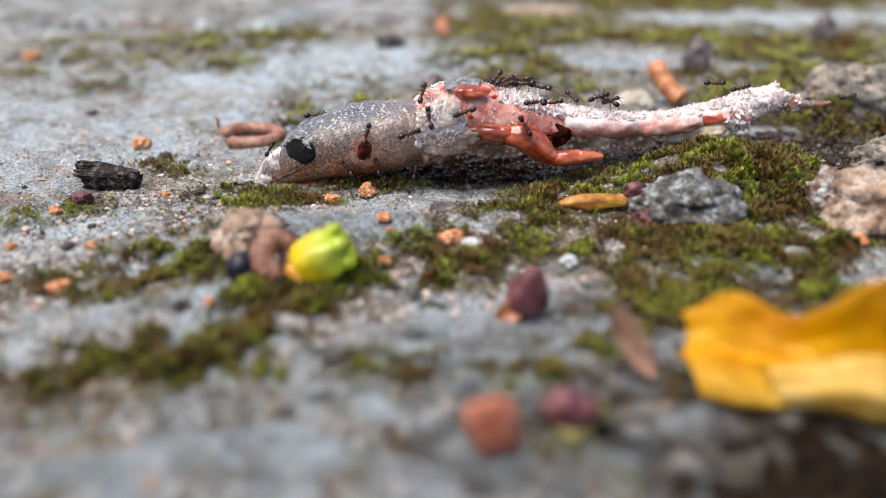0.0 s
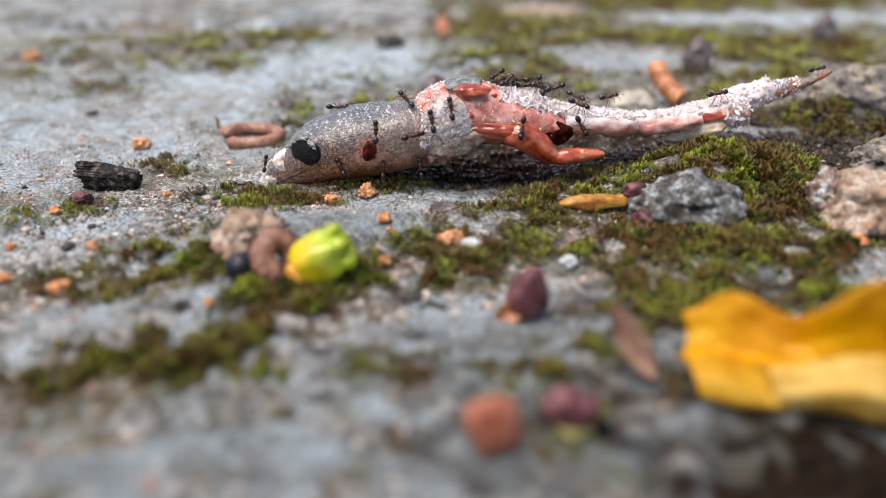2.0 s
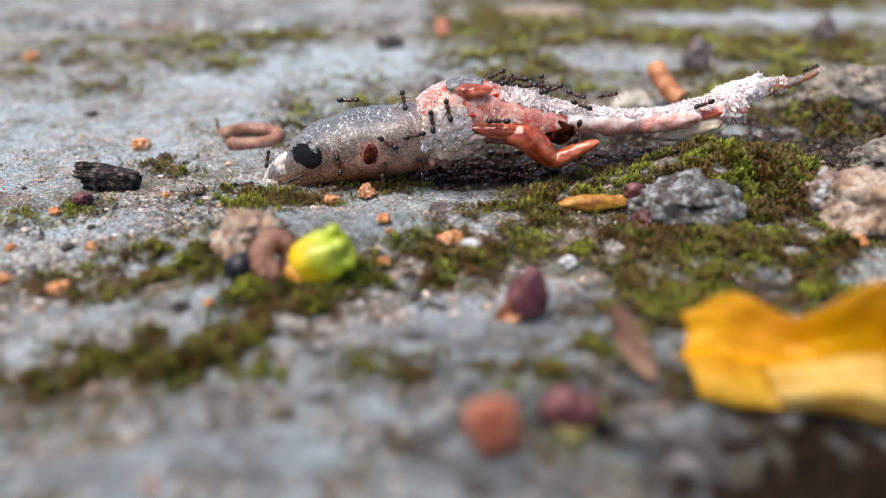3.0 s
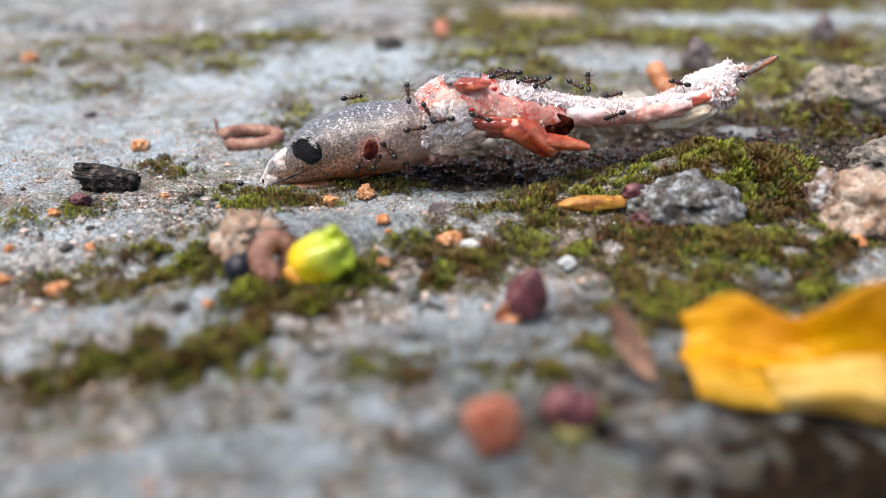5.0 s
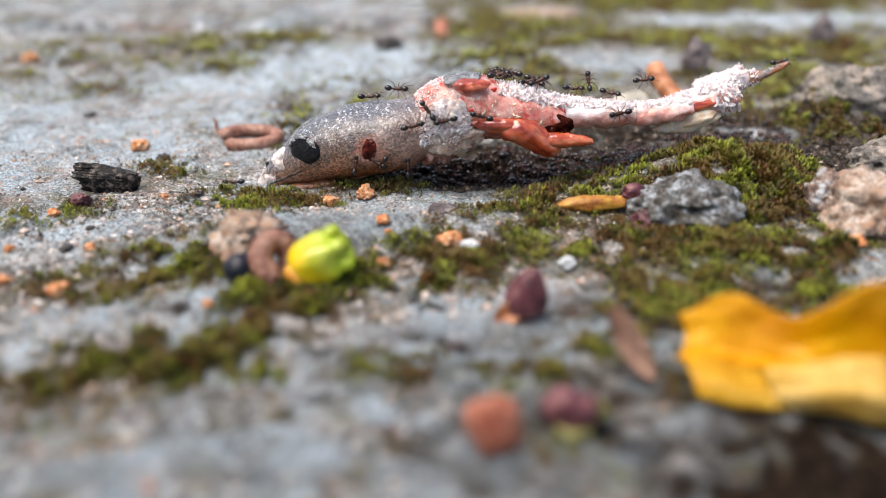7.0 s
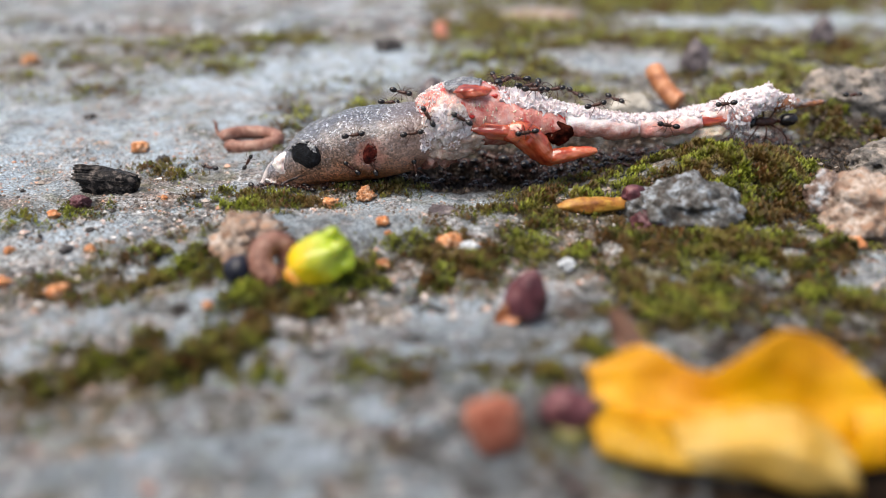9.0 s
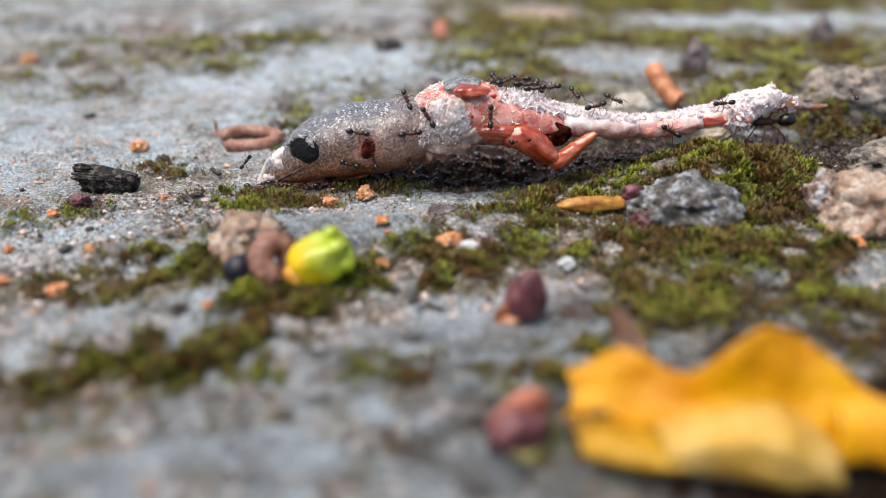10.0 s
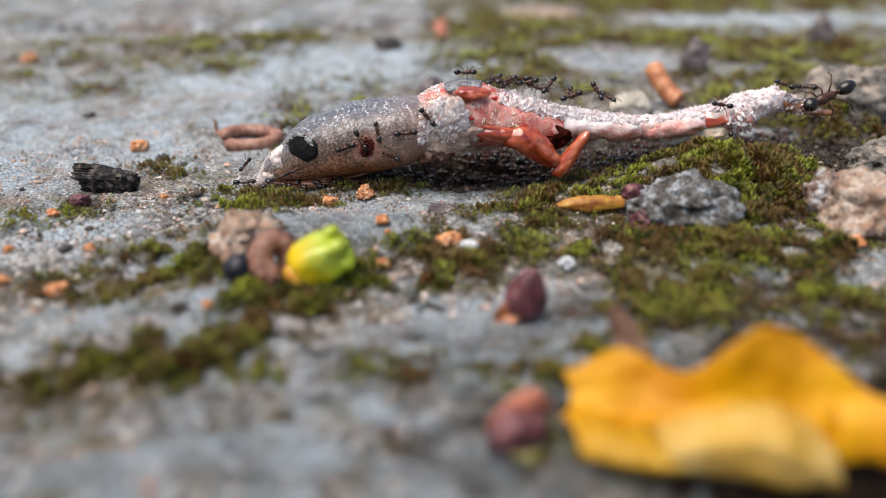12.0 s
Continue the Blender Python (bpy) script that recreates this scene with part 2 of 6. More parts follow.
LEAF_BROWN = surface("dry_leaf_brown", (0.08, 0.035, 0.022), (0.16, 0.08, 0.05), (0.24, 0.14, 0.1), 2.0, 0.6, 0.15, 0.3)
OLIVE = surface("olive_husk", (0.1, 0.09, 0.03), (0.2, 0.19, 0.06), (0.3, 0.28, 0.12), 1.2, 0.5, 0.1, 0.3)
# The spot tone paints glitter on the scales as pale specks.
SKIN_SPEC = dict(size=1.3, rough=0.25, depth=0.32, fine=0.13, grainy=0.9, spot=(0.5, 0.52, 0.57), spot_size=0.14, coat=0.55)


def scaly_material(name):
    """Granular scales, blue-grey on the crown, brown-grey on the side and tan below; pale flecks paint sky glints on
    the crown.
    """
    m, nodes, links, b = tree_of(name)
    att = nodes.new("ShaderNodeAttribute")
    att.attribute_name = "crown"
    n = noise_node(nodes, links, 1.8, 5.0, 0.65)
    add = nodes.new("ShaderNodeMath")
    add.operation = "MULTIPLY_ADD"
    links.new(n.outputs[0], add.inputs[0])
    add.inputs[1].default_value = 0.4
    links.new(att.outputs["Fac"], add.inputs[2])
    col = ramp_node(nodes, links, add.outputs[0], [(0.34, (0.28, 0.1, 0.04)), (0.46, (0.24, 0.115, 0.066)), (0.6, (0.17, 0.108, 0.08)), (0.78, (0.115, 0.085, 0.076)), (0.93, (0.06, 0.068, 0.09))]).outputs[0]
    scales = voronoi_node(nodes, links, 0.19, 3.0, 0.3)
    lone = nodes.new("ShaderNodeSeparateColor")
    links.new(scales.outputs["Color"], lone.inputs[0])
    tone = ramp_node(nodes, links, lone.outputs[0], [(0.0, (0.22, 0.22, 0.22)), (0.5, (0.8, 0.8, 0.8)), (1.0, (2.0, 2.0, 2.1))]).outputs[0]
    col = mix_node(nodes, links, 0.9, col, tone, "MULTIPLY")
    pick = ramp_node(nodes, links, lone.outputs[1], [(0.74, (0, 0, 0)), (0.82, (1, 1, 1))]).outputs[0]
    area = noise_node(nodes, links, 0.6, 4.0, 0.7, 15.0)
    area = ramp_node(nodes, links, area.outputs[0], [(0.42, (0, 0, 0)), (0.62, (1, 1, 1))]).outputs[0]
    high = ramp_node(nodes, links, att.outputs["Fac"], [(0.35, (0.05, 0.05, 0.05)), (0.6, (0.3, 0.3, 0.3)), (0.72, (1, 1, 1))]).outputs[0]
    # Bluish white scales put the crown's sky glints into its colour.
    pale_flecks = mix_node(nodes, links, 1.0, mix_node(nodes, links, 1.0, pick, area, "MULTIPLY"), high, "MULTIPLY")
    col = mix_node(nodes, links, pale_flecks, col, (0.64, 0.69, 0.77))
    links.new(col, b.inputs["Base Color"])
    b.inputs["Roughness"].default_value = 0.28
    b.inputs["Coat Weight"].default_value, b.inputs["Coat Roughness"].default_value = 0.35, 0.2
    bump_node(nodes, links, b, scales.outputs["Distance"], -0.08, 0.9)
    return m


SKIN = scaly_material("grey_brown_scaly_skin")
LIP = surface("dark_lip_skin", (0.02, 0.012, 0.011), (0.05, 0.032, 0.03), (0.12, 0.09, 0.09), 0.8, 0.5, 0.1, 0.15)
SKIN_DARK = surface("dark_scaly_skin", (0.05, 0.05, 0.055), (0.14, 0.14, 0.15), (0.34, 0.34, 0.36), **SKIN_SPEC)


JAW = surface("tan_jaw_skin", (0.12, 0.034, 0.013), (0.24, 0.08, 0.034), (0.34, 0.14, 0.07), 1.6, 0.3, 0.1, 0.15, sub=0.1, coat=0.3, grainy=0.3)
SKIN_TIP = surface("tail_tip_skin", (0.04, 0.04, 0.042), (0.12, 0.11, 0.11), (0.3, 0.28, 0.28), **SKIN_SPEC)
tan_below(SKIN_TIP, -0.05, 0.35, (0.42, 0.16, 0.07))
tan_below(SKIN, -5.5, 3.0, (0.3, 0.2, 0.17), True, 0, 0.45)
tan_below(SKIN, -21.6, 0.5, (0.7, 0.62, 0.6), False, 0)
GRISTLE = surface("translucent_pale_gristle", (0.42, 0.3, 0.26), (0.62, 0.53, 0.5), (0.82, 0.78, 0.78), 0.7, 0.2, 0.25, 0.2, sub=0.3, coat=0.6, grainy=0.25, soft_edge=0.17)
FLAP = surface("translucent_beige_skin", (0.26, 0.16, 0.125), (0.42, 0.31, 0.26), (0.6, 0.52, 0.48), 0.9, 0.22, 0.2, 0.2, sub=0.3, coat=0.6, grainy=0.25, soft_edge=0.17)
RAW = surface("raw_brown_pink_tissue", (0.12, 0.04, 0.028), (0.24, 0.1, 0.075), (0.4, 0.24, 0.2), 0.9, 0.3, 0.15, 0.2, sub=0.2, coat=0.4, grainy=0.3)
BLOOD = surface("fresh_blood", (0.35, 0.01, 0.008), (0.55, 0.02, 0.015), (0.65, 0.05, 0.03), 0.4, 0.2, 0.05, 0.15, coat=0.5, grainy=0.2)
SNOUT = surface("pale_bared_snout", (0.5, 0.4, 0.38), (0.68, 0.6, 0.58), (0.82, 0.78, 0.76), 0.7, 0.4, 0.12, 0.18, sub=0.25, grainy=0.3)
SOCKET = surface("black_socket", (0.002, 0.002, 0.003), (0.004, 0.005, 0.008), (0.016, 0.02, 0.028), 0.4, 0.45, 0.3, 0.2)
SOCKET.node_tree.nodes["Principled BSDF"].inputs["Specular IOR Level"].default_value = 0.25
RIM = surface("pale_frayed_rim", (0.25, 0.25, 0.26), (0.45, 0.45, 0.46), (0.7, 0.7, 0.7), 0.4, 0.5, 0.1, 0.12)
EAR = surface("dark_red_hollow", (0.01, 0.002, 0.002), (0.06, 0.008, 0.006), (0.17, 0.03, 0.02), 0.7, 0.75, 0.1, 0.15)
EAR.node_tree.nodes["Principled BSDF"].inputs["Specular IOR Level"].default_value = 0.1
# Near-black red that paints the shade inside the opened body.
HOLLOW_SHADE = surface("black_red_hollow_shade", (0.005, 0.001, 0.001), (0.025, 0.005, 0.003), (0.08, 0.017, 0.01), 0.9, 0.8, 0.02, 0.2)
HOLLOW_SHADE.node_tree.nodes["Principled BSDF"].inputs["Specular IOR Level"].default_value = 0.03
FLESH = surface("pink_red_flesh", (0.4, 0.07, 0.05), (0.58, 0.24, 0.2), (0.72, 0.48, 0.44), 1.4, 0.2, 0.15, 0.2, (0.45, 0.035, 0.02), 1.6, sub=0.25, coat=0.7, grainy=0.15, soft_edge=0.2)

def muscle_material(name, deep, mid, pale):
    """Wet muscle with fibres along x and pale tendon streaks."""
    m, nodes, links, b = tree_of(name)

    def fibres(size, stretch, shift):
        n = noise_node(nodes, links, size, 4.0, 0.55, shift)
        n.inputs["Vector"].links[0].from_node.inputs["Scale"].default_value = (stretch, 1.0, 1.0)
        return n

    wide = fibres(1.1, 0.25, 0.0)
    col = ramp_node(nodes, links, wide.outputs[0], [(0.34, deep), (0.5, mid), (0.66, pale)]).outputs[0]
    thin = fibres(0.3, 0.12, 5.0)
    tone = ramp_node(nodes, links, thin.outputs[0], [(0.35, (0.65, 0.55, 0.5)), (0.65, (1.2, 1.25, 1.3))]).outputs[0]
    links.new(mix_node(nodes, links, 0.35, col, tone, "MULTIPLY"), b.inputs["Base Color"])
    b.inputs["Roughness"].default_value = 0.16
    b.inputs["Subsurface Weight"].default_value, b.inputs["Subsurface Scale"].default_value = 0.4, 0.8 * MM
    b.inputs["Subsurface Radius"].default_value = (1.0, 0.4, 0.25)
    b.inputs["Coat Weight"].default_value, b.inputs["Coat Roughness"].default_value = 0.8, 0.08
    bump_node(nodes, links, b, thin.outputs[0], 0.06, 0.6)
    return m


MUSCLE = muscle_material("orange_red_muscle", (0.2, 0.016, 0.007), (0.42, 0.07, 0.026), (0.54, 0.18, 0.09))
TAIL_FLESH = surface("pink_tail_flesh", (0.46, 0.12, 0.09), (0.6, 0.28, 0.24), (0.68, 0.44, 0.41), 1.3, 0.25, 0.2, 0.2, sub=0.25, coat=0.5, grainy=0.2, soft_edge=0.26)
tan_below(TAIL_FLESH, 0.55, 0.6, (0.82, 0.76, 0.76), True)
CRUMBLY = surface("white_dried_flesh", (0.55, 0.41, 0.42), (0.76, 0.69, 0.71), (0.88, 0.85, 0.88), 0.7, 0.4, 0.1, 0.15, sub=0.12, vary=0.05, grainy=0.25, coat=0.3, soft_edge=0.17)
FATTY = surface("cream_membrane", (0.6, 0.44, 0.3), (0.72, 0.6, 0.46), (0.8, 0.73, 0.63), 1.2, 0.35, 0.1, 0.2, sub=0.25, coat=0.3, grainy=0.3)
ANT_DARK = surface("glossy_black_brown", (0.005, 0.004, 0.004), (0.01, 0.008, 0.009), (0.02, 0.016, 0.018), 0.4, 0.22, 0.01, 0.08, coat=0.3)
ANT_RED = surface("glossy_red_brown", (0.025, 0.009, 0.006), (0.05, 0.018, 0.012), (0.09, 0.035, 0.022), 0.4, 0.36, 0.01, 0.08, coat=0.08)
for m in (ANT_DARK, ANT_RED):
    m.node_tree.nodes["Principled BSDF"].inputs["Specular IOR Level"].default_value = 0.3
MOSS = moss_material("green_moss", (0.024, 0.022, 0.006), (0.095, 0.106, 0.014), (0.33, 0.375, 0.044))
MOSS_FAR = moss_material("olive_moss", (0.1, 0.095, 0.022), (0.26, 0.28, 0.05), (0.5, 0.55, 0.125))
# Deep, middle and pale tints also paint how light falls on each lobe.
PETAL_DEEP = petal_material("deep_yellow_petal", (0.62, 0.25, 0.001), (0.72, 0.35, 0.001), (0.8, 0.44, 0.003))
PETAL_MID = petal_material("middle_yellow_petal", (0.5, 0.2, 0.002), (0.6, 0.32, 0.01), (0.66, 0.41, 0.05))
PETAL_PALE = petal_material("pale_yellow_petal", (0.54, 0.27, 0.01), (0.66, 0.42, 0.08), (0.74, 0.55, 0.2))

# ---- mesh helpers ----


def mesh_of(name, bm, material, smooth=True):
    """A mesh in metres out of a bmesh in millimetres."""
    bmesh.ops.scale(bm, vec=(MM, MM, MM), verts=bm.verts)
    me = bpy.data.meshes.new(name)
    bm.normal_update()
    bm.to_mesh(me)
    bm.free()
    me.materials.append(material)
    if smooth:
        me.shade_smooth()
    return me


def part(name, bm, material, parent=None, label="", at=None, smooth=True):
    ob = new(name, mesh_of(name, bm, material, smooth))
    if parent:
        ob.parent = parent
    if at is not None:
        ob.matrix_basis = at
    if label:
        tagged(ob, label)
    return ob


def spot_mm(x, y, z, rx=0, ry=0, rz=0):
    return pose(x * MM, y * MM, z * MM, rx, ry, rz)


def thing(name, m, label, category, group="", kind=""):
    ob = new(name)
    ob.empty_display_size = 1 * MM
    ob.matrix_basis = m
    return tagged(ob, label, category, group, kind)


def roughen(bm, size, amount, seed=0.0, second=0.0):
    """Push the vertices in and out by noise of that size, in millimetres."""
    bm.normal_update()
    moves = []
    for v in bm.verts:
        p = v.co / size + Vector((seed, seed * 1.7, -seed))
        d = noise.noise(p) * amount
        if second:
            d += noise.noise(p * 3.7) * second
        moves.append((v, v.normal * d))
    for v, d in moves:
        v.co += d
    return bm


def blob(size, seed, detail=3, lump=0.25, flat=0.0, second=0.08):
    """An irregular rounded stone or crumb; size: the three half lengths; its base at z = 0."""
    bm = bmesh.new()
    bmesh.ops.create_icosphere(bm, subdivisions=detail, radius=1.0)
    for v in bm.verts:
        p = v.co.copy()
        k = 1 + lump * noise.noise(p * 1.3 + Vector((seed, 0, seed))) + second * noise.noise(p * 4.5 + Vector((0, seed, 0))) + second * 0.5 * noise.noise(p * 10 + Vector((0, seed, 0)))
        p *= k
        if flat and p.z < -flat:
            p.z = -flat + (p.z + flat) * 0.15
        v.co = Vector((p.x * size[0], p.y * size[1], p.z * size[2]))
    low = min(v.co.z for v in bm.verts)
    bmesh.ops.translate(bm, vec=(0, 0, -low), verts=bm.verts)
    return bm


def loft(stations, around=24, square=2.0, cap=True):
    """A body through stations (x, top, bottom, half width[, y]); rounded rings across x."""
    bm = bmesh.new()
    rings = []
    for s in stations:
        x, top, low, half = s[:4]
        y0 = s[4] if len(s) > 4 else 0.0
        zc, hh = (top + low) / 2, (top - low) / 2
        ring = []
        for i in range(around):
            a = 2 * math.pi * i / around
            c, sn = math.cos(a), math.sin(a)
            ring.append(bm.verts.new((x, y0 + half * math.copysign(abs(c) ** (2 / square), c), zc + hh * math.copysign(abs(sn) ** (2 / square), sn))))
        rings.append(ring)
    for a, b in zip(rings, rings[1:]):
        for i in range(around):
            bm.faces.new((a[i], a[(i + 1) % around], b[(i + 1) % around], b[i]))
    if cap:
        bm.faces.new(rings[0])
        bm.faces.new(rings[-1][::-1])
    bmesh.ops.recalc_face_normals(bm, faces=bm.faces)
    return bm


def refine(stations, n=40):
    """The stations joined by a smooth line and cut into n even steps."""
    pts = np.array([s for s in stations], float)
    d = np.r_[0, np.cumsum(np.abs(np.diff(pts[:, 0])) + 1e-6)]
    t = np.linspace(0, d[-1], n)
    out = []
    for q in t:
        i = min(max(int(np.searchsorted(d, q)) - 1, 0), len(d) - 2)
        u = (q - d[i]) / (d[i + 1] - d[i])
        p0, p1, p2, p3 = pts[max(i - 1, 0)], pts[i], pts[i + 1], pts[min(i + 2, len(pts) - 1)]
        out.append(tuple(0.5 * ((2 * p1) + (p2 - p0) * u + (2 * p0 - 5 * p1 + 4 * p2 - p3) * u ** 2 + (3 * p1 - p0 - 3 * p2 + p3) * u ** 3)))
    return out


def tube(points, radii, around=8):
    """A round bar along points, with a radius at each; closed ends."""
    bm = bmesh.new()
    pts = [Vector(p) for p in points]
    rings, side = [], None
    for i, p in enumerate(pts):
        d = (pts[min(i + 1, len(pts) - 1)] - pts[max(i - 1, 0)]).normalized()
        if side is None:
            side = d.cross(Vector((0.31, 0.2, 0.93))).normalized()
        side = (side - d * side.dot(d)).normalized()
        up = d.cross(side)
        rings.append([bm.verts.new(p + (side * math.cos(2 * math.pi * k / around) + up * math.sin(2 * math.pi * k / around)) * radii[i]) for k in range(around)])
    for a, b in zip(rings, rings[1:]):
        for i in range(around):
            bm.faces.new((a[i], a[(i + 1) % around], b[(i + 1) % around], b[i]))
    bm.faces.new(rings[0])
    bm.faces.new(rings[-1][::-1])
    bmesh.ops.recalc_face_normals(bm, faces=bm.faces)
    return bm


def smooth_noise(x, y, size, seed):
    """Value noise on a plane, -1 to 1, in numpy."""
    rng = np.random.RandomState(seed)
    tab = rng.rand(256, 256)
    u, v = np.asarray(x) / size, np.asarray(y) / size
    i, j = np.floor(u).astype(int), np.floor(v).astype(int)
    fu, fv = u - i, v - j
    fu, fv = fu * fu * (3 - 2 * fu), fv * fv * (3 - 2 * fv)
    a, b = tab[i % 256, j % 256], tab[(i + 1) % 256, j % 256]
    c, d = tab[i % 256, (j + 1) % 256], tab[(i + 1) % 256, (j + 1) % 256]
    return ((a * (1 - fu) + b * fu) * (1 - fv) + (c * (1 - fu) + d * fu) * fv) * 2 - 1


# ---- the ground: swells (x, y, half lengths, turn, height) and moss cushions ----
BUMPS = [
    (-11.4, 68.14, 15.0, 5.5, 0.1, 2.0),
    (32.73, 80.81, 12.0, 6.0, 0.1, 4.2),
    (8.24, 86.21, 14.0, 4.0, 0.0, -1.8),
    (25.99, 86.21, 9.0, 5.0, 0.2, 0.8),
    (56.03, 92.24, 8.0, 6.0, 0.2, 0.8),
    (36.5, 77.0, 6.5, 3.4, 0.1, 1.8),
    (43.03, 86.21, 6.0, 6.0, 0.0, 1.6),
    (28.79, 63.82, 14.0, 5.0, 0.1, 0.8),
    (56.76, 103.48, 6.0, 5.0, 0.1, 2.2),
    (54.76, 108.03, 3.5, 6.0, 0.0, 1.6),
    (-25.75, 52.66, 16.0, 4.0, 0.3, 0.8),
    (34.28, 141.36, 40.0, 14.0, 0.0, 1.6),
    (-56.42, 153.27, 45.0, 6.0, 0.1, 1.2),
]


def swell(x, y):
    z = 0.0 * x
    for a, b, sx, sy, r, h in BUMPS:
        c, s = math.cos(r), math.sin(r)
        z = z + h * np.exp(-(((x - a) * c + (y - b) * s) / sx) ** 2 - ((-(x - a) * s + (y - b) * c) / sy) ** 2)
    return z


def height(x, y):
    """The stone's height in millimetres."""
    x, y = np.asarray(x, float), np.asarray(y, float)
    return (swell(x, y) + 0.4 * smooth_noise(x, y, 7.0, 1) + 0.32 * smooth_noise(x, y, 2.6, 2)
            + 0.22 * smooth_noise(x, y, 1.1, 3) * (0.6 + np.maximum(0, smooth_noise(x, y, 9.0, 4))))


NEAR_MOSS = [  # x, y, half lengths, turn, thickness
    (-21.7, 76.1, 7.0, 3.7, 0.0, 0.75),
    (-42.7, 74.2, 5.1, 3.2, 0.0, 0.4),
    (-34.3, 87.5, 4.2, 3.4, 0.0, 0.4),
    (-45.3, 70.2, 1.7, 2.6, 0.0, 0.3),
    (-25.7, 61.6, 6.2, 5.0, 0.0, 0.85),
    (-32.6, 57.4, 4.4, 2.8, 0.0, 0.8),
    (-13.2, 55.1, 5.7, 3.1, 0.0, 1),
    (-14.4, 48.2, 2.8, 5.1, 0.0, 0.95),
    (-20.1, 46.9, 4.2, 3.9, 0.0, 0.95),
    (-28.8, 44.2, 5.0, 3.4, 0.0, 1),
    (-2.6, 60.4, 5.8, 4.3, 0.0, 0.95),
    (8.7, 72.9, 5.0, 5.1, 0.0, 0.9),
    (6.4, 66.2, 6.3, 4.4, 0.0, 0.75),
    (18.9, 65.6, 6.7, 6.9, 0.0, 1),
    (31.6, 65.3, 8.6, 6.6, 0.0, 1.0),
    (21.7, 57.4, 5.6, 2.8, 0.0, 0.95),
    (12.7, 49.5, 2.6, 3.0, 0.0, 0.8),
    (16.7, 50.6, 2.7, 5.5, 0.0, 0.9),
    (5.6, 44.6, 3.4, 1.6, 0.0, 0.75),
    (-4.7, 45.7, 4.7, 2.4, 0.0, 0.45),
    (8.2, 35.0, 3.1, 2.3, 0.0, 0.4),
    (34.5, 53.6, 5.1, 5.5, 0.0, 0.7),
    (-7.0, 80.6, 7.7, 2.2, 0.0, 0.45),
    (19.5, 53.5, 4.5, 3.0, 0.0, 1.0),
    (35.0, 73.0, 4.0, 3.0, 0.0, 1.1),
    (50.5, 97.5, 5.0, 3.0, 0.0, 1.1),
    (57.0, 100.0, 9.0, 4.0, 0.0, 1.2),
    (61.0, 96.5, 5.0, 4.0, 0.0, 1.1),
    (30.2, 79.2, 13.0, 6.0, 0.05, 1.2),
    (19.7, 80.2, 6.0, 5.0, 0.1, 1.0),
    (37.2, 76.1, 5.5, 6.5, 0.1, 1.2),
    (54.0, 107.0, 4.0, 5.0, 0.1, 1.2),
    (52.4, 103.5, 3.5, 6.0, 0.1, 1.2),
    (19.5, 83.0, 4.0, 4.5, 0.0, 0.9),
    (55.5, 104.5, 9.4, 7.4, 0.0, 1),
]
FAR_MOSS = [
    (-74.1, 148.5, 11.7, 14.8, 0.0, 0.6),
    (-50.9, 139.9, 17.3, 6.6, 0.0, 0.6),
    (-41.7, 157.5, 17.5, 11.9, 0.0, 0.75),
    (-60.4, 123.0, 9.6, 5.8, 0.0, 0.48),
    (-47.4, 122.9, 3.6, 4.1, 0.0, 0.3),
    (-16.3, 115.8, 9.8, 18.2, 0.0, 0.52),
    (11.2, 137.7, 11.0, 10.0, 0.0, 1),
    (20.2, 172.0, 19.1, 29.1, 0.0, 1),
    (50.3, 159.6, 22.8, 13.0, 0.0, 1),
    (82.9, 201.1, 36.7, 9.9, 0.0, 0.9),
    (69.1, 149.6, 22.4, 19.5, 0.0, 1),
    (50.3, 123.9, 11.4, 12.4, 0.0, 0.95),
    (22.4, 121.5, 5.4, 7.2, 0.0, 0.6),
    (77.1, 129.9, 4.8, 10.8, 0.0, 1.0),
    (11.0, 127.8, 6.1, 8.8, 0.0, 0.9),
    (70.1, 203.1, 60.0, 26.0, 0.0, 1.0),
]


BARE = [(34.3, 141.3, 16.0, 11.0), (53.0, 91.5, 5.5, 4.5), (85.03, 184.88, 46.0, 9.0), (44.97, 99.73, 6.5, 4.4), (24.91, 196.15, 12.0, 8.0), (6.64, 51.0, 3.0, 5.0), (-16.61, 59.75, 3.6, 2.2)]


def cushion(x, y):
    """How thick the moss lies: 0 bare, 1 full."""
    best = 0.0 * x
    for a, b, sx, sy, r, k in NEAR_MOSS + FAR_MOSS:
        c, s = math.cos(r), math.sin(r)
        d = (((x - a) * c + (y - b) * s) / sx) ** 2 + ((-(x - a) * s + (y - b) * c) / sy) ** 2
        best = np.maximum(best, k * np.exp(-0.5 * d ** 1.5))
    for a, b, sx, sy in BARE:
        best = best * np.clip(((x - a) / sx) ** 2 + ((y - b) / sy) ** 2 - 0.4, 0, 1)
    ragged = 0.5 * smooth_noise(x, y, 4.2, 21) + 0.5 * smooth_noise(x, y, 1.7, 22) + 0.35 * smooth_noise(x, y, 0.8, 23)
    return np.clip(best * (0.66 + 1.3 * ragged) - 0.04, 0, 1)


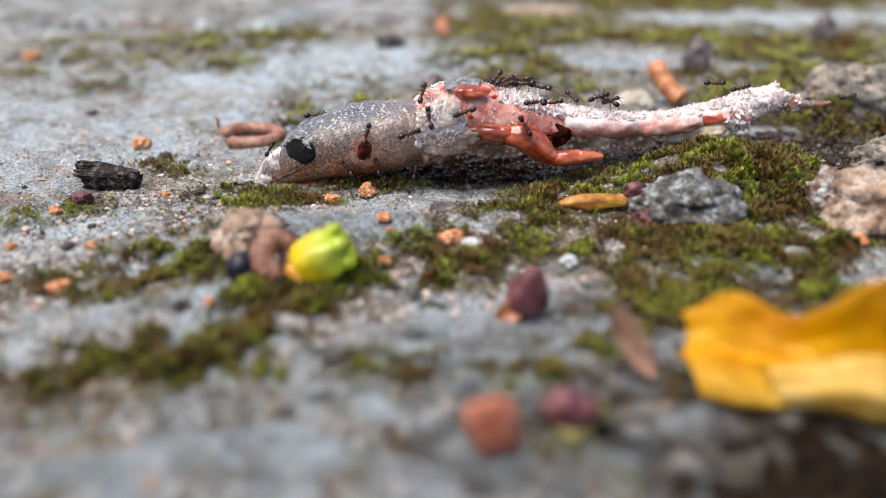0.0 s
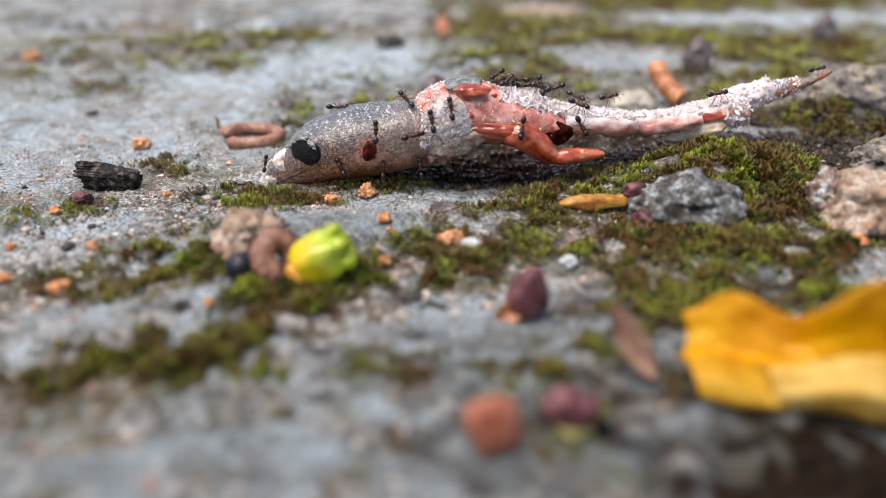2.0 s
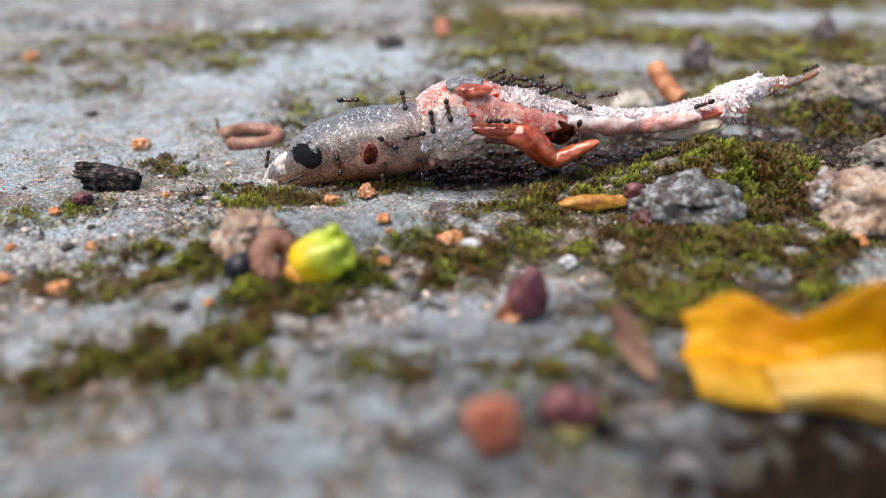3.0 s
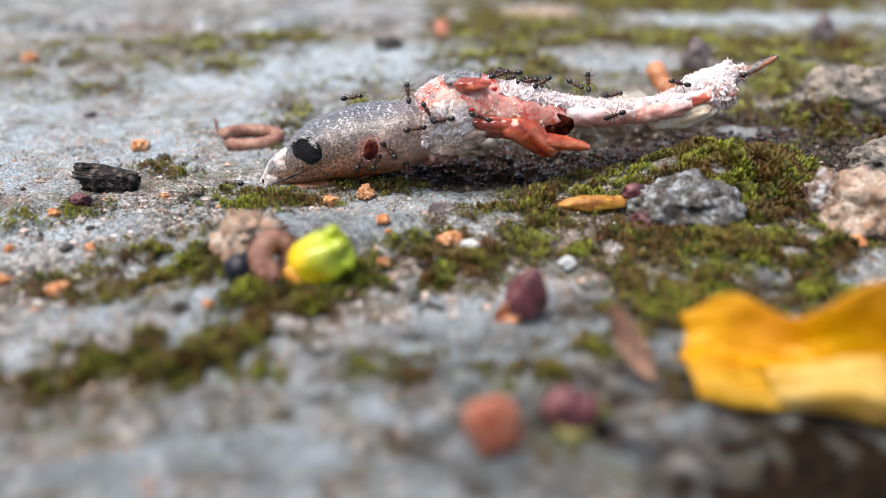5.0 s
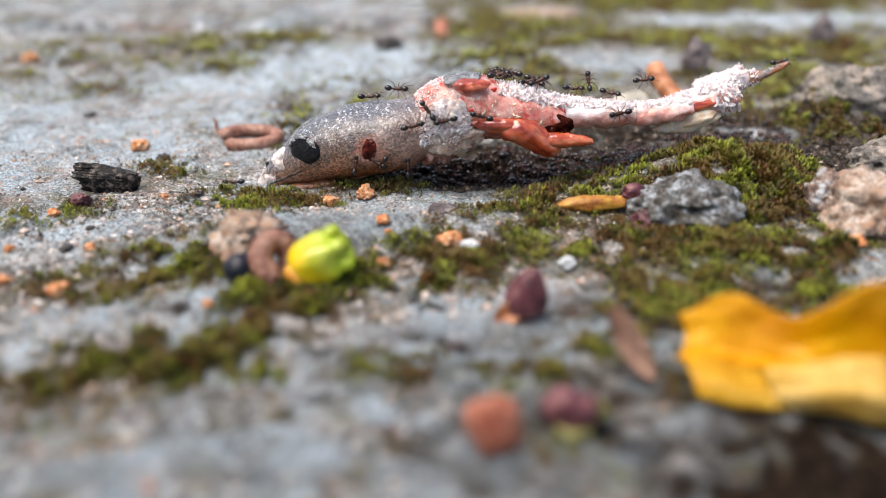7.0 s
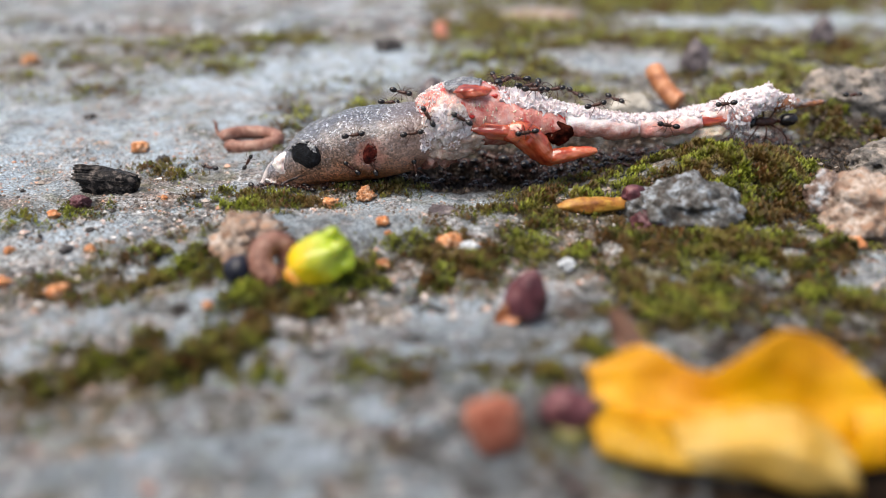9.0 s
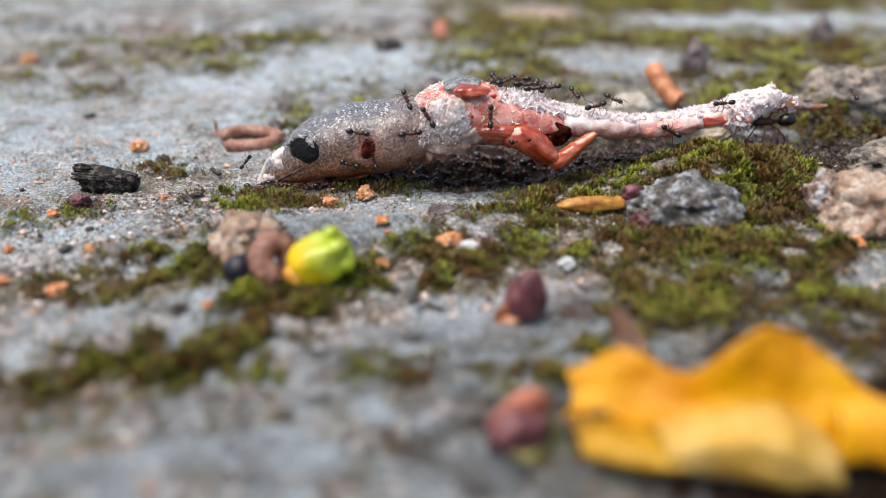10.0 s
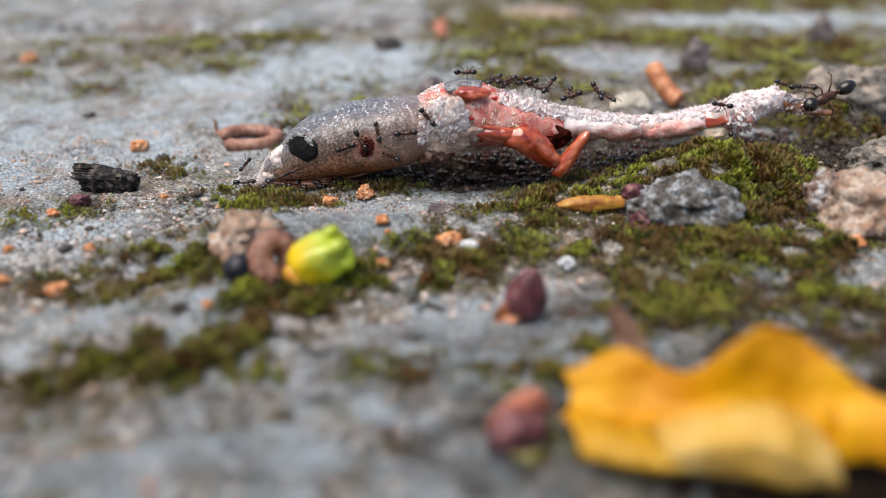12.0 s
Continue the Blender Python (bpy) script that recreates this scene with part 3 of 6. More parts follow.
SOIL_AND_SHADE = [  # dark damp soil, plus shade painted below lizard, leaf and petal: x, y, half lengths, strength
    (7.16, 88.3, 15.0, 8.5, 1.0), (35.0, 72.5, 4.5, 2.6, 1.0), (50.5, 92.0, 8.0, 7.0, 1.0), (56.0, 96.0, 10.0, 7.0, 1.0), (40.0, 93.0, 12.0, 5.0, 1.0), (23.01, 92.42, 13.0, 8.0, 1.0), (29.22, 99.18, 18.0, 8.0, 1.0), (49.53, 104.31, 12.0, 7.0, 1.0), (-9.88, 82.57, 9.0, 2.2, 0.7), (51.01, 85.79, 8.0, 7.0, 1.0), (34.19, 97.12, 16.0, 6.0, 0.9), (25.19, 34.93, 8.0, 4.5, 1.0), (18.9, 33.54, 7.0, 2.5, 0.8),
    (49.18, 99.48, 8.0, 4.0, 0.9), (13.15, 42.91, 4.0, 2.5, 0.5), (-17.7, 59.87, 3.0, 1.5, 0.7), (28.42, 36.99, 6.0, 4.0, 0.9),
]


DIRT = [  # a thin film of dirt: x, y, half lengths, strength
    (-18.38, 37.54, 16.0, 7.0, 0.2), (2.9, 46.32, 12.0, 6.0, 0.35), (7.0, 37.0, 10.0, 5.5, 0.5), (18.0, 40.0, 15.0, 7.0, 0.6), (31.26, 46.5, 12.0, 8.0, 0.7),
    (24.9, 52.7, 14.0, 6.0, 0.6), (-10.48, 66.48, 12.0, 5.0, 0.3),
]


LIME_AND_SHEEN = [  # pale lime stains, and wet sheen painted pale at the far left: x, y, half lengths, strength
    (-17.92, 142.65, 28.0, 14.0, 1.0), (-52.22, 99.18, 14.0, 9.0, 0.75), (-50.56, 84.46, 9.0, 6.0, 0.7), (-36.42, 129.0, 16.0, 8.0, 0.6), (-25.79, 125.48, 13.0, 8.0, 0.8), (-1.0, 75.5, 11.0, 5.0, 0.6), (-37.88, 96.85, 14.0, 7.0, 0.5), (-35.1, 98.01, 22.0, 8.0, 0.75), (-42.32, 70.16, 11.0, 4.5, 0.75), (-23.85, 80.84, 9.0, 3.0, 0.5),
    (-27.86, 63.22, 9.0, 3.5, 0.5), (-32.42, 51.76, 8.0, 3.0, 0.5), (-13.18, 36.45, 6.0, 2.2, 0.7), (-20.97, 34.49, 6.0, 2.5, 0.5), (-8.26, 47.77, 5.0, 2.0, 0.5), (2.22, 52.7, 5.0, 4.0, 0.7), (9.94, 56.35, 4.0, 2.5, 0.6), (1.99, 33.98, 6.0, 3.0, 0.6), (-8.42, 70.5, 12.0, 5.0, 0.7), (-10.49, 44.91, 3.0, 2.5, 0.6),
    (37.04, 60.11, 7.0, 4.0, 0.5), (44.97, 99.73, 5.0, 3.0, 0.9), (33.31, 137.61, 12.0, 6.0, 0.5), (85.03, 184.88, 44.0, 9.0, 0.7), (-71.36, 198.73, 60.0, 30.0, 0.4), (-48.0, 108.0, 34.0, 26.0, 0.62), (-30.0, 133.0, 22.0, 14.0, 0.9), (-54.0, 88.0, 10.0, 5.0, 0.95),
]


def scatter_stains():
    """Small pale and dirty stains strewn over the near stone."""
    rng = random.Random(77)
    for _ in range(110):
        x, y = rng.uniform(-34, 20), rng.uniform(28, 56)
        LIME_AND_SHEEN.append((x, y, rng.uniform(0.8, 2.6), rng.uniform(0.6, 2.0), rng.uniform(0.5, 1.0)))
    for _ in range(36):
        x, y = rng.uniform(-34, 26), rng.uniform(29, 60)
        DIRT.append((x, y, rng.uniform(0.5, 1.6), rng.uniform(0.4, 1.1), rng.uniform(0.3, 0.7)))


scatter_stains()


def lime(x, y):
    best = 0.0 * x
    for a, b, sx, sy, k in LIME_AND_SHEEN:
        best = np.maximum(best, k * np.clip(1.5 - ((x - a) / sx) ** 2 - ((y - b) / sy) ** 2, 0, 1))
    return np.clip(best * (0.85 + 0.5 * smooth_noise(x, y, 4.0, 61) + 0.5 * smooth_noise(x, y, 1.4, 62)), 0, 1)


WASHED = [(44.97, 99.73, 5.5, 3.4)]  # washed clean of soil


def darkened(x, y):
    """How much dark soil, dirt film and painted shade cover the stone."""
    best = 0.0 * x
    for a, b, sx, sy, k in SOIL_AND_SHADE + DIRT:
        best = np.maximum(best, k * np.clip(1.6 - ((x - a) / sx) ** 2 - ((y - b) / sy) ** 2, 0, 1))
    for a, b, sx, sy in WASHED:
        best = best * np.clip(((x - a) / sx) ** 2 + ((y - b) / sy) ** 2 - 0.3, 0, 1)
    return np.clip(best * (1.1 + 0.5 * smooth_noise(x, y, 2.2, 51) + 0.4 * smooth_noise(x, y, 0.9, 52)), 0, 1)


def axis(lo, hi, step, reach):
    """Even steps from lo to hi, then ever longer ones out to the reach on both sides."""
    mid = list(np.arange(lo, hi, step))
    out, d, p = [], step, mid[-1]
    while p < reach:
        d *= 1.22
        p += d
        out.append(p)
    left, d, p = [], step, lo
    while p > -reach:
        d *= 1.22
        p -= d
        left.append(p)
    return np.array(left[::-1] + mid + out)


def build_ground():
    xs, ys = axis(-75, 85, 0.36, 4e5), axis(24, 150, 0.33, 4e5)
    gx, gy = np.meshgrid(xs, ys)
    moss = cushion(gx, gy)
    gz = height(gx, gy) + 0.3 * moss
    nx, ny = len(xs), len(ys)
    me = bpy.data.meshes.new("ground")
    idx = np.arange(nx * ny).reshape(ny, nx)
    quads = np.stack([idx[:-1, :-1], idx[:-1, 1:], idx[1:, 1:], idx[1:, :-1]], -1).reshape(-1, 4)
    me.from_pydata((np.stack([gx, gy, gz], -1).reshape(-1, 3) * MM).tolist(), [], quads.tolist())
    att = me.attributes.new("moss", "FLOAT", "POINT")
    # This mask joins moss soil, dark soil and painted shade.
    att.data.foreach_set("value", np.maximum(np.clip(moss * 1.3, 0, 0.9), darkened(gx, gy)).ravel())
    me.attributes.new("lime", "FLOAT", "POINT").data.foreach_set("value", lime(gx, gy).ravel())
    me.shade_smooth()
    me.materials.append(STONE)
    tagged(new("ground", me), "weathered pale grey stone paving with lime, moss soil and painted shade", "ground", "", "structure")


def build_moss(name, label, lo, hi, count, tall, material, seed):
    """Shoots of moss with pointed leaves, thick where the cushions lie; lo, hi: corners of the stretch."""
    rng = np.random.RandomState(seed)
    x, y = rng.uniform(lo[0], hi[0], count), rng.uniform(lo[1], hi[1], count)
    c = cushion(x, y)
    keep = rng.rand(count) < c * 0.95
    x, y, c = x[keep], y[keep], c[keep]
    n = len(x)
    z = height(x, y) + 0.3 * c - 0.1
    tallness = tall * (0.4 + 0.7 * c) * rng.uniform(0.45, 1.3, n) * (1 + 0.35 * smooth_noise(x, y, 2.2 * tall, 35))
    tone = np.clip(rng.normal(0.45, 0.24, n) + 0.3 * smooth_noise(x, y, 4.0 * tall, 31) + 0.35 * smooth_noise(x, y, 1.6 * tall, 34), 0, 1)
    verts, faces, tones = [], [], []
    leaves = 7
    base = 0
    for k in range(leaves):
        a = 2 * math.pi * (k * 0.382 + rng.rand(n))
        up = (0.25 + 0.75 * k / leaves)
        root = np.stack([x, y, z + tallness * up * 0.72], -1)
        reach = tallness * (0.52 - 0.25 * up)
        rise = tallness * (0.12 + 0.38 * up)
        out = np.stack([np.cos(a), np.sin(a), 0 * a], -1)
        side = np.stack([-np.sin(a), np.cos(a), 0 * a], -1)
        w = (tallness * 0.125)[:, None]
        tip = root + out * reach[:, None] + np.array([0, 0, 1.0]) * rise[:, None]
        midp = root + out * (reach * 0.55)[:, None] + np.array([0, 0, 1.0]) * (rise * 0.3)[:, None]
        quad = np.stack([root, midp + side * w, tip, midp - side * w], 1)
        verts.append(quad.reshape(-1, 3))
        ids = base + np.arange(n * 4).reshape(n, 4)
        faces.append(ids)
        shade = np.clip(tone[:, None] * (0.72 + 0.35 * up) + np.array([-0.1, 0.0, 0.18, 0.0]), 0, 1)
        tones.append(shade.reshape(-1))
        base += n * 4
    me = bpy.data.meshes.new(name)
    me.from_pydata((np.concatenate(verts) * MM).tolist(), [], np.concatenate(faces).tolist())
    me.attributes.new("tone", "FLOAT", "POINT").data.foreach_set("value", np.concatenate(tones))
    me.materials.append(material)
    tagged(new(name, me), label, "moss", "", "stuff")


build_ground()
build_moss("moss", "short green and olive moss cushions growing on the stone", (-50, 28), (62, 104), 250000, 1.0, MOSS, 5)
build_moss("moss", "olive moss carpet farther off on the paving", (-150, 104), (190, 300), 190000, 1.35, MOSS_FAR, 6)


def build_grit(name, label, n, small, spread, seed, flat, lo=(-58, 27), hi=(62, 122)):
    """Loose grains on the stone, each with its own tone."""
    rng = np.random.RandomState(seed)
    x, y = rng.uniform(lo[0], hi[0], n), rng.uniform(lo[1], hi[1], n)
    pick = smooth_noise(x, y, 8.0, 32 + seed) + 0.5 * smooth_noise(x, y, 2.0, 33 + seed) - 3 * darkened(x, y) > -0.15
    x, y = x[pick], y[pick]
    n = len(x)
    z = height(x, y) + 0.3 * cushion(x, y)
    r = (small + spread * rng.rand(n) ** 2.2) * (1 + 0.7 * (rng.rand(n) > 0.96))
    octa = np.array([(1, 0, 0), (0, 1, 0), (-1, 0, 0), (0, -1, 0), (0, 0, 1), (0, 0, -1)], float)
    tri = np.array([(0, 1, 4), (1, 2, 4), (2, 3, 4), (3, 0, 4), (1, 0, 5), (2, 1, 5), (3, 2, 5), (0, 3, 5)])
    jit = rng.uniform(0.45, 1.5, (n, 6, 1))
    v = octa[None] * jit * r[:, None, None]
    ang = rng.uniform(0, 6.3, n)
    c, s = np.cos(ang)[:, None], np.sin(ang)[:, None]
    v = np.stack([v[..., 0] * c - v[..., 1] * s, v[..., 0] * s + v[..., 1] * c, v[..., 2] * flat], -1)
    v += np.stack([x, y, z + r * 0.3], -1)[:, None]
    f = tri[None] + (np.arange(n) * 6)[:, None, None]
    me = bpy.data.meshes.new(name)
    me.from_pydata((v.reshape(-1, 3) * MM).tolist(), [], f.reshape(-1, 3).tolist())
    m, nodes, links, b = tree_of("sand_grains")
    geo = nodes.new("ShaderNodeNewGeometry")
    # The whitest grain tones also paint wet glints on the stone.
    col = ramp_node(nodes, links, geo.outputs["Random Per Island"], [(0.0, (0.05, 0.04, 0.035)), (0.25, (0.16, 0.13, 0.11)), (0.45, (0.38, 0.3, 0.25)), (0.7, (0.5, 0.49, 0.48)), (0.83, (0.46, 0.2, 0.1)), (1.0, (0.8, 0.8, 0.8))])
    links.new(col.outputs[0], b.inputs["Base Color"])
    b.inputs["Roughness"].default_value = 0.45
    me.materials.append(m)
    tagged(new(name, me), label, "grit", "", "stuff")


build_grit("grit", "loose sand and lime grains scattered on the stone", 34000, 0.06, 0.16, 9, 0.8)
build_grit("stone_chips", "small pale and dark stone chips crusted on the paving", 7000, 0.1, 0.26, 19, 0.6, (-58, 27), (62, 100))
build_grit("gravel", "coarse pale, brown and dark gravel grains on the near stone", 1300, 0.16, 0.3, 29, 0.7, (-42, 29), (20, 68))


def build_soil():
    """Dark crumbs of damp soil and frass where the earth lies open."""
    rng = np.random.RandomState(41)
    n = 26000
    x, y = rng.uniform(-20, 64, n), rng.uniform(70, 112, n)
    keep = (darkened(x, y) > 0.55) & (smooth_noise(x, y, 3.0, 81) + 0.6 * smooth_noise(x, y, 1.2, 82) > -0.25)
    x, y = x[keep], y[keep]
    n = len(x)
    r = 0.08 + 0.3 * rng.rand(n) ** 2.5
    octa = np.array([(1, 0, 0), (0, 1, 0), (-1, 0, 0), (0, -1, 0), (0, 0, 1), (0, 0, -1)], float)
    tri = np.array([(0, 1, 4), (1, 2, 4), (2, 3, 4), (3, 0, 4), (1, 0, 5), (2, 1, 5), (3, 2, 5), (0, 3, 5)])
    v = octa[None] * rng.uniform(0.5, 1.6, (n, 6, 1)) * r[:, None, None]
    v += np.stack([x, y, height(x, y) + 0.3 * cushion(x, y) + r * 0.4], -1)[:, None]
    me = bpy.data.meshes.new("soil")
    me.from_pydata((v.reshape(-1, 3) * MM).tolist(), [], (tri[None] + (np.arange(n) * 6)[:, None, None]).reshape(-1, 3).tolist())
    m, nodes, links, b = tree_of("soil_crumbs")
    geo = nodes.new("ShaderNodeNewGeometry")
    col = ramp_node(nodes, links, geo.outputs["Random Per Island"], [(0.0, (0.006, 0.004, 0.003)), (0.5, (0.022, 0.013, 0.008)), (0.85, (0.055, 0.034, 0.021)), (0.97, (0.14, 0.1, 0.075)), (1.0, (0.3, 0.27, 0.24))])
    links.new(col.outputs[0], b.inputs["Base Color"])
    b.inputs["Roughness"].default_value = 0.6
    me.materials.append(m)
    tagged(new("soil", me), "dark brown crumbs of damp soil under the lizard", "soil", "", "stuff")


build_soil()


def on_ground(x, y):
    return float(height(x, y) + 0.3 * cushion(np.asarray(x, float), np.asarray(y, float)))


# ---- slab and rocks ----
def build_slab():
    """The raised slab behind, with a broken edge and a worn corner."""
    x1, y0 = -1.52, 168.31
    bm = bmesh.new()
    xs = np.linspace(-420, x1, 150)
    ys = np.linspace(y0, y0 + 420, 110)
    grid = []
    for j, y in enumerate(ys):
        row = []
        for i, x in enumerate(xs):
            wob = 2.2 * noise.noise(Vector((x / 26, 0, 3))) + 0.8 * noise.noise(Vector((x / 6, 1, 3)))
            e = min((y - y0) / 9.0, (x1 - x) / 4.0, 1.0)
            z = 2.6 * math.sqrt(max(0.0, 1 - (1 - e) ** 2)) + 0.6 * noise.noise(Vector((x / 18, y / 18, 0))) + 0.25 * noise.noise(Vector((x / 4, y / 4, 0)))
            row.append(bm.verts.new((x + (1.5 * noise.noise(Vector((7, y / 14, 3))) if i > 140 else 0), y + wob * (1 - min((y - y0) / 40, 1)), z - 1.2 + (0.5 if e > 0 else -1.5))))
        grid.append(row)
    for a, b in zip(grid, grid[1:]):
        for i in range(len(a) - 1):
            bm.faces.new((a[i], a[i + 1], b[i + 1], b[i]))
    edge = [e for e in bm.edges if e.is_boundary]
    ext = bmesh.ops.extrude_edge_only(bm, edges=edge)["geom"]
    for v in ext:
        if isinstance(v, bmesh.types.BMVert):
            v.co.z = -3.0
    bmesh.ops.recalc_face_normals(bm, faces=bm.faces)
    ob = part("paving_slab", bm, SLAB)
    tagged(ob, "pale grey stone slab with worn rounded edge, set behind a moss joint", "paving slab", "", "structure")


build_slab()


def rock(name, x, y, size, seed, material, label, category="stone", sink=0.3, turn=0, group="", lump=0.3, detail=4):
    bm = blob(size, seed, detail, lump, 0.5, 0.16)
    if detail > 4:
        roughen(roughen(bm, 1.3, 0.5, seed, 0.2), 0.45, 0.22, seed, 0.1)
    ob = part(name, bm, material, None, "", spot_mm(x, y, on_ground(x, y) - sink, 0, 0, turn))
    return tagged(ob, label, category, group)


rock("stone", 26.7, 71.67, (5.7, 4.0, 3.0), 3.1, ROCK_GREY, "rough pitted grey stone bedded in moss", sink=0.8, lump=0.35, detail=5)
rock("stone", 41.3, 72.2, (2.0, 2.0, 3.4), 8.4, ROCK_STREAK, "upright pinkish stone with a bluish white face beside the moss hummock", sink=0.8, turn=20, detail=5)
rock("stone", 44.31, 69.19, (4.6, 4.2, 4.3), 12.7, ROCK_TAN, "pinkish tan weathered stone lump", sink=1.0, detail=5)
rock("stone", 65.08, 109.27, (10.5, 7.0, 4.8), 5.3, ROCK_MIXED, "broad grey-tan stone behind the moss", sink=0.6, lump=0.35, detail=5)
rock("stone", 54.43, 84.21, (4.5, 4.0, 3.0), 21.3, ROCK_MIXED, "tan stone with crumbly flat top", sink=0.6, detail=5)
rock("pebble", 41.7, 68.7, (1.5, 1.3, 1.4), 2.2, QUARTZ, "smooth bluish white pebble beside the tan stones", "pebble", 0.2)
rock("pebble", 29.0, 109.49, (3.4, 2.6, 2.5), 6.6, ROCK_PALE, "angular beige pebble behind the lizard", "pebble", 0.3)
rock("brick_fragment", 0.13, 172.27, (1.6, 10.0, 1.3), 4.4, PINKISH, "terracotta red brick fragment at the slab corner", "brick", 0.6)
rock("brick_fragment", 24.57, 193.16, (11.0, 7.0, 1.1), 9.9, ROCK_TAN, "flat terracotta brick fragment sunk in moss", "brick", 0.8)

# ---- loose bits ----
def crumb(x, y, size, seed, material=ORANGE, label="rough orange crumb of brick lying on the stone", category="crumb", group="orange crumbs", name="crumb", flat=0.75):
    bm = blob((size, size * 0.9, size * flat), seed, 4, 0.55, 0.6, 0.42)
    ob = part(name, bm, material, None, "", spot_mm(x, y, on_ground(x, y) - 0.1 * size, 0, 0, seed * 40))
    return tagged(ob, label, category, group)


for k, (x, y, r) in enumerate([
        (-8.69, 77.22, 1.2), (-12.38, 75.79, 0.95), (-40.81, 94.57, 1.15), (-42.54, 73.23, 0.7), (-43.43, 65.36, 0.6), (-40.54, 58.74, 0.7),
        (-34.57, 56.97, 1.0), (-19.96, 53.32, 0.55), (0.9, 64.97, 1.2), (-5.61, 61.32, 0.8), (-34.77, 64.42, 0.55), (40.98, 64.37, 0.95),
        (-78.79, 141.92, 1.6), (-6.08, 68.64, 0.75), (3.42, 64.37, 0.6), (-7.73, 60.85, 0.5), (-5.38, 66.61, 0.4), (-23.12, 63.22, 0.35), (-31.84, 77.53, 0.4)]):
    crumb(x, y, r * 0.9, 1.3 + k * 2.17)
for k, (x, y, r) in enumerate([
        (-53.9, 109.23, 0.8), (-36.56, 91.04, 0.8), (-36.84, 69.33, 0.4), (-37.26, 64.55, 0.6), (-49.29, 79.85, 0.3), (-27.94, 77.53, 0.5),
        (-10.97, 153.74, 3.0), (-22.55, 112.34, 0.6), (-2.47, 55.89, 0.5)]):
    crumb(x, y, r, 5.1 + k * 1.9, DARK, "small dark grit bit on the pale stone", "grit", "dark bits", "grit_bit", 0.5)
rock("pebble", 45.46, 131.53, (2.3, 2.0, 3.6), 3.3, PURPLE, "dark purple-grey pebble in the olive moss", "pebble", 0.2)
rock("pebble", 77.77, 152.91, (2.6, 2.2, 3.4), 7.3, PURPLE, "small dark purple-grey pebble far back in the moss", "pebble", 0.2)
rock("pebble", -1.49, 119.06, (2.4, 2.0, 2.4), 9.7, PURPLE, "grey-brown rounded pebble behind the torn body", "pebble", 0.2)
crumb(-40.79, 76.36, 1.0, 3.7, MAROON, "round dark brown seed below the charred wood", "seed", "", "seed", 0.8)
crumb(11.93, 61.21, 0.75, 6.1, QUARTZ, "bright white quartz grain in the moss", "pebble", "", "pebble", 0.8)
crumb(2.84, 63.86, 0.9, 8.8, QUARTZ, "small bluish stone chip beside an orange crumb", "pebble", "", "pebble", 0.6)
crumb(-19.1, 64.43, 3.4, 2.9, ROCK_TAN, "brownish stone lump behind the curled stalk", "pebble", "", "pebble", 0.55)


def build_charred_wood():
    x, y = -39.67, 80.62
    root = thing("charred_wood", spot_mm(x, y, on_ground(x, y) - 0.1, 0, 4, -6), "black charred wood splinter with lengthwise ridges, lying on the stone", "charred wood")
    for k, (yy, zz, l0, l1, thick) in enumerate(((0.0, 1.5, -3.0, 3.7, 1.35), (-0.5, 0.8, -2.6, 3.5, 0.8), (0.2, 2.5, -3.7, 0.4, 0.6), (-0.8, 1.9, -3.4, 2.6, 0.55), (0.6, 0.7, -3.5, 1.0, 0.6))):
        st = []
        for i in range(9):
            u = i / 8
            w = thick * (0.45 + 0.6 * math.sin(math.pi * (0.12 + 0.76 * u)) ** 0.6)
            st.append((l0 + (l1 - l0) * u, zz + w, zz - w * 0.85, w, yy))
        bm = loft(refine(st, 60), 40)
        for v in bm.verts:
            a = math.atan2(v.co.z - zz, v.co.y - yy)
            groove = 0.16 * noise.noise(Vector((a * 3.0, v.co.x * 0.18, k * 5.0))) + 0.08 * noise.noise(Vector((a * 8.0, v.co.x * 0.5, k * 3.0)))
            d = Vector((0, v.co.y - yy, v.co.z - zz)).normalized()
            v.co += d * groove * (1.2 + thick)
            v.co.x += 0.5 * noise.noise(Vector((a * 2.2, 4.0, k))) * (1 if abs(v.co.x) > 2.2 else 0)
        part("splinter", roughen(bm, 0.5, 0.1, k * 3.0, 0.06), CHAR, root)


build_charred_wood()


def ringed(points, r, rings, around=14):
    """A curved stalk with shallow rings along it and blunt ends."""
    n = 90
    pts = [Vector(p) for p in points]
    st = []
    for i in range(n):
        u = i / (n - 1) * (len(pts) - 1)
        k = min(int(u), len(pts) - 2)
        f = u - k
        p0, p1, p2, p3 = pts[max(k - 1, 0)], pts[k], pts[k + 1], pts[min(k + 2, len(pts) - 1)]
        st.append(0.5 * ((2 * p1) + (p2 - p0) * f + (2 * p0 - 5 * p1 + 4 * p2 - p3) * f ** 2 + (3 * p1 - p0 - 3 * p2 + p3) * f ** 3))
    rad = []
    for i in range(n):
        e = min(i, n - 1 - i) / 6
        rad.append(r * (min(1.0, math.sqrt(max(e, 0.05))) - 0.06 * abs(math.sin(math.pi * rings * i / n))))
    return tube(st, rad, around)


def curled_stalk(x, y, points, r, material, label, turn=0, rings=16, tail=None, lean=0, lift=0.0):
    root = thing("curled_stalk", spot_mm(x, y, on_ground(x, y) + r * 0.8 + lift, lean, 0, turn), label, "stalk")
    part("body", ringed(points, r, rings), material, root)
    if tail:
        part("tip", tube(tail, [r * 0.4 * (1 - 0.7 * i / (len(tail) - 1)) for i in range(len(tail))], 8), material, root)
    return root


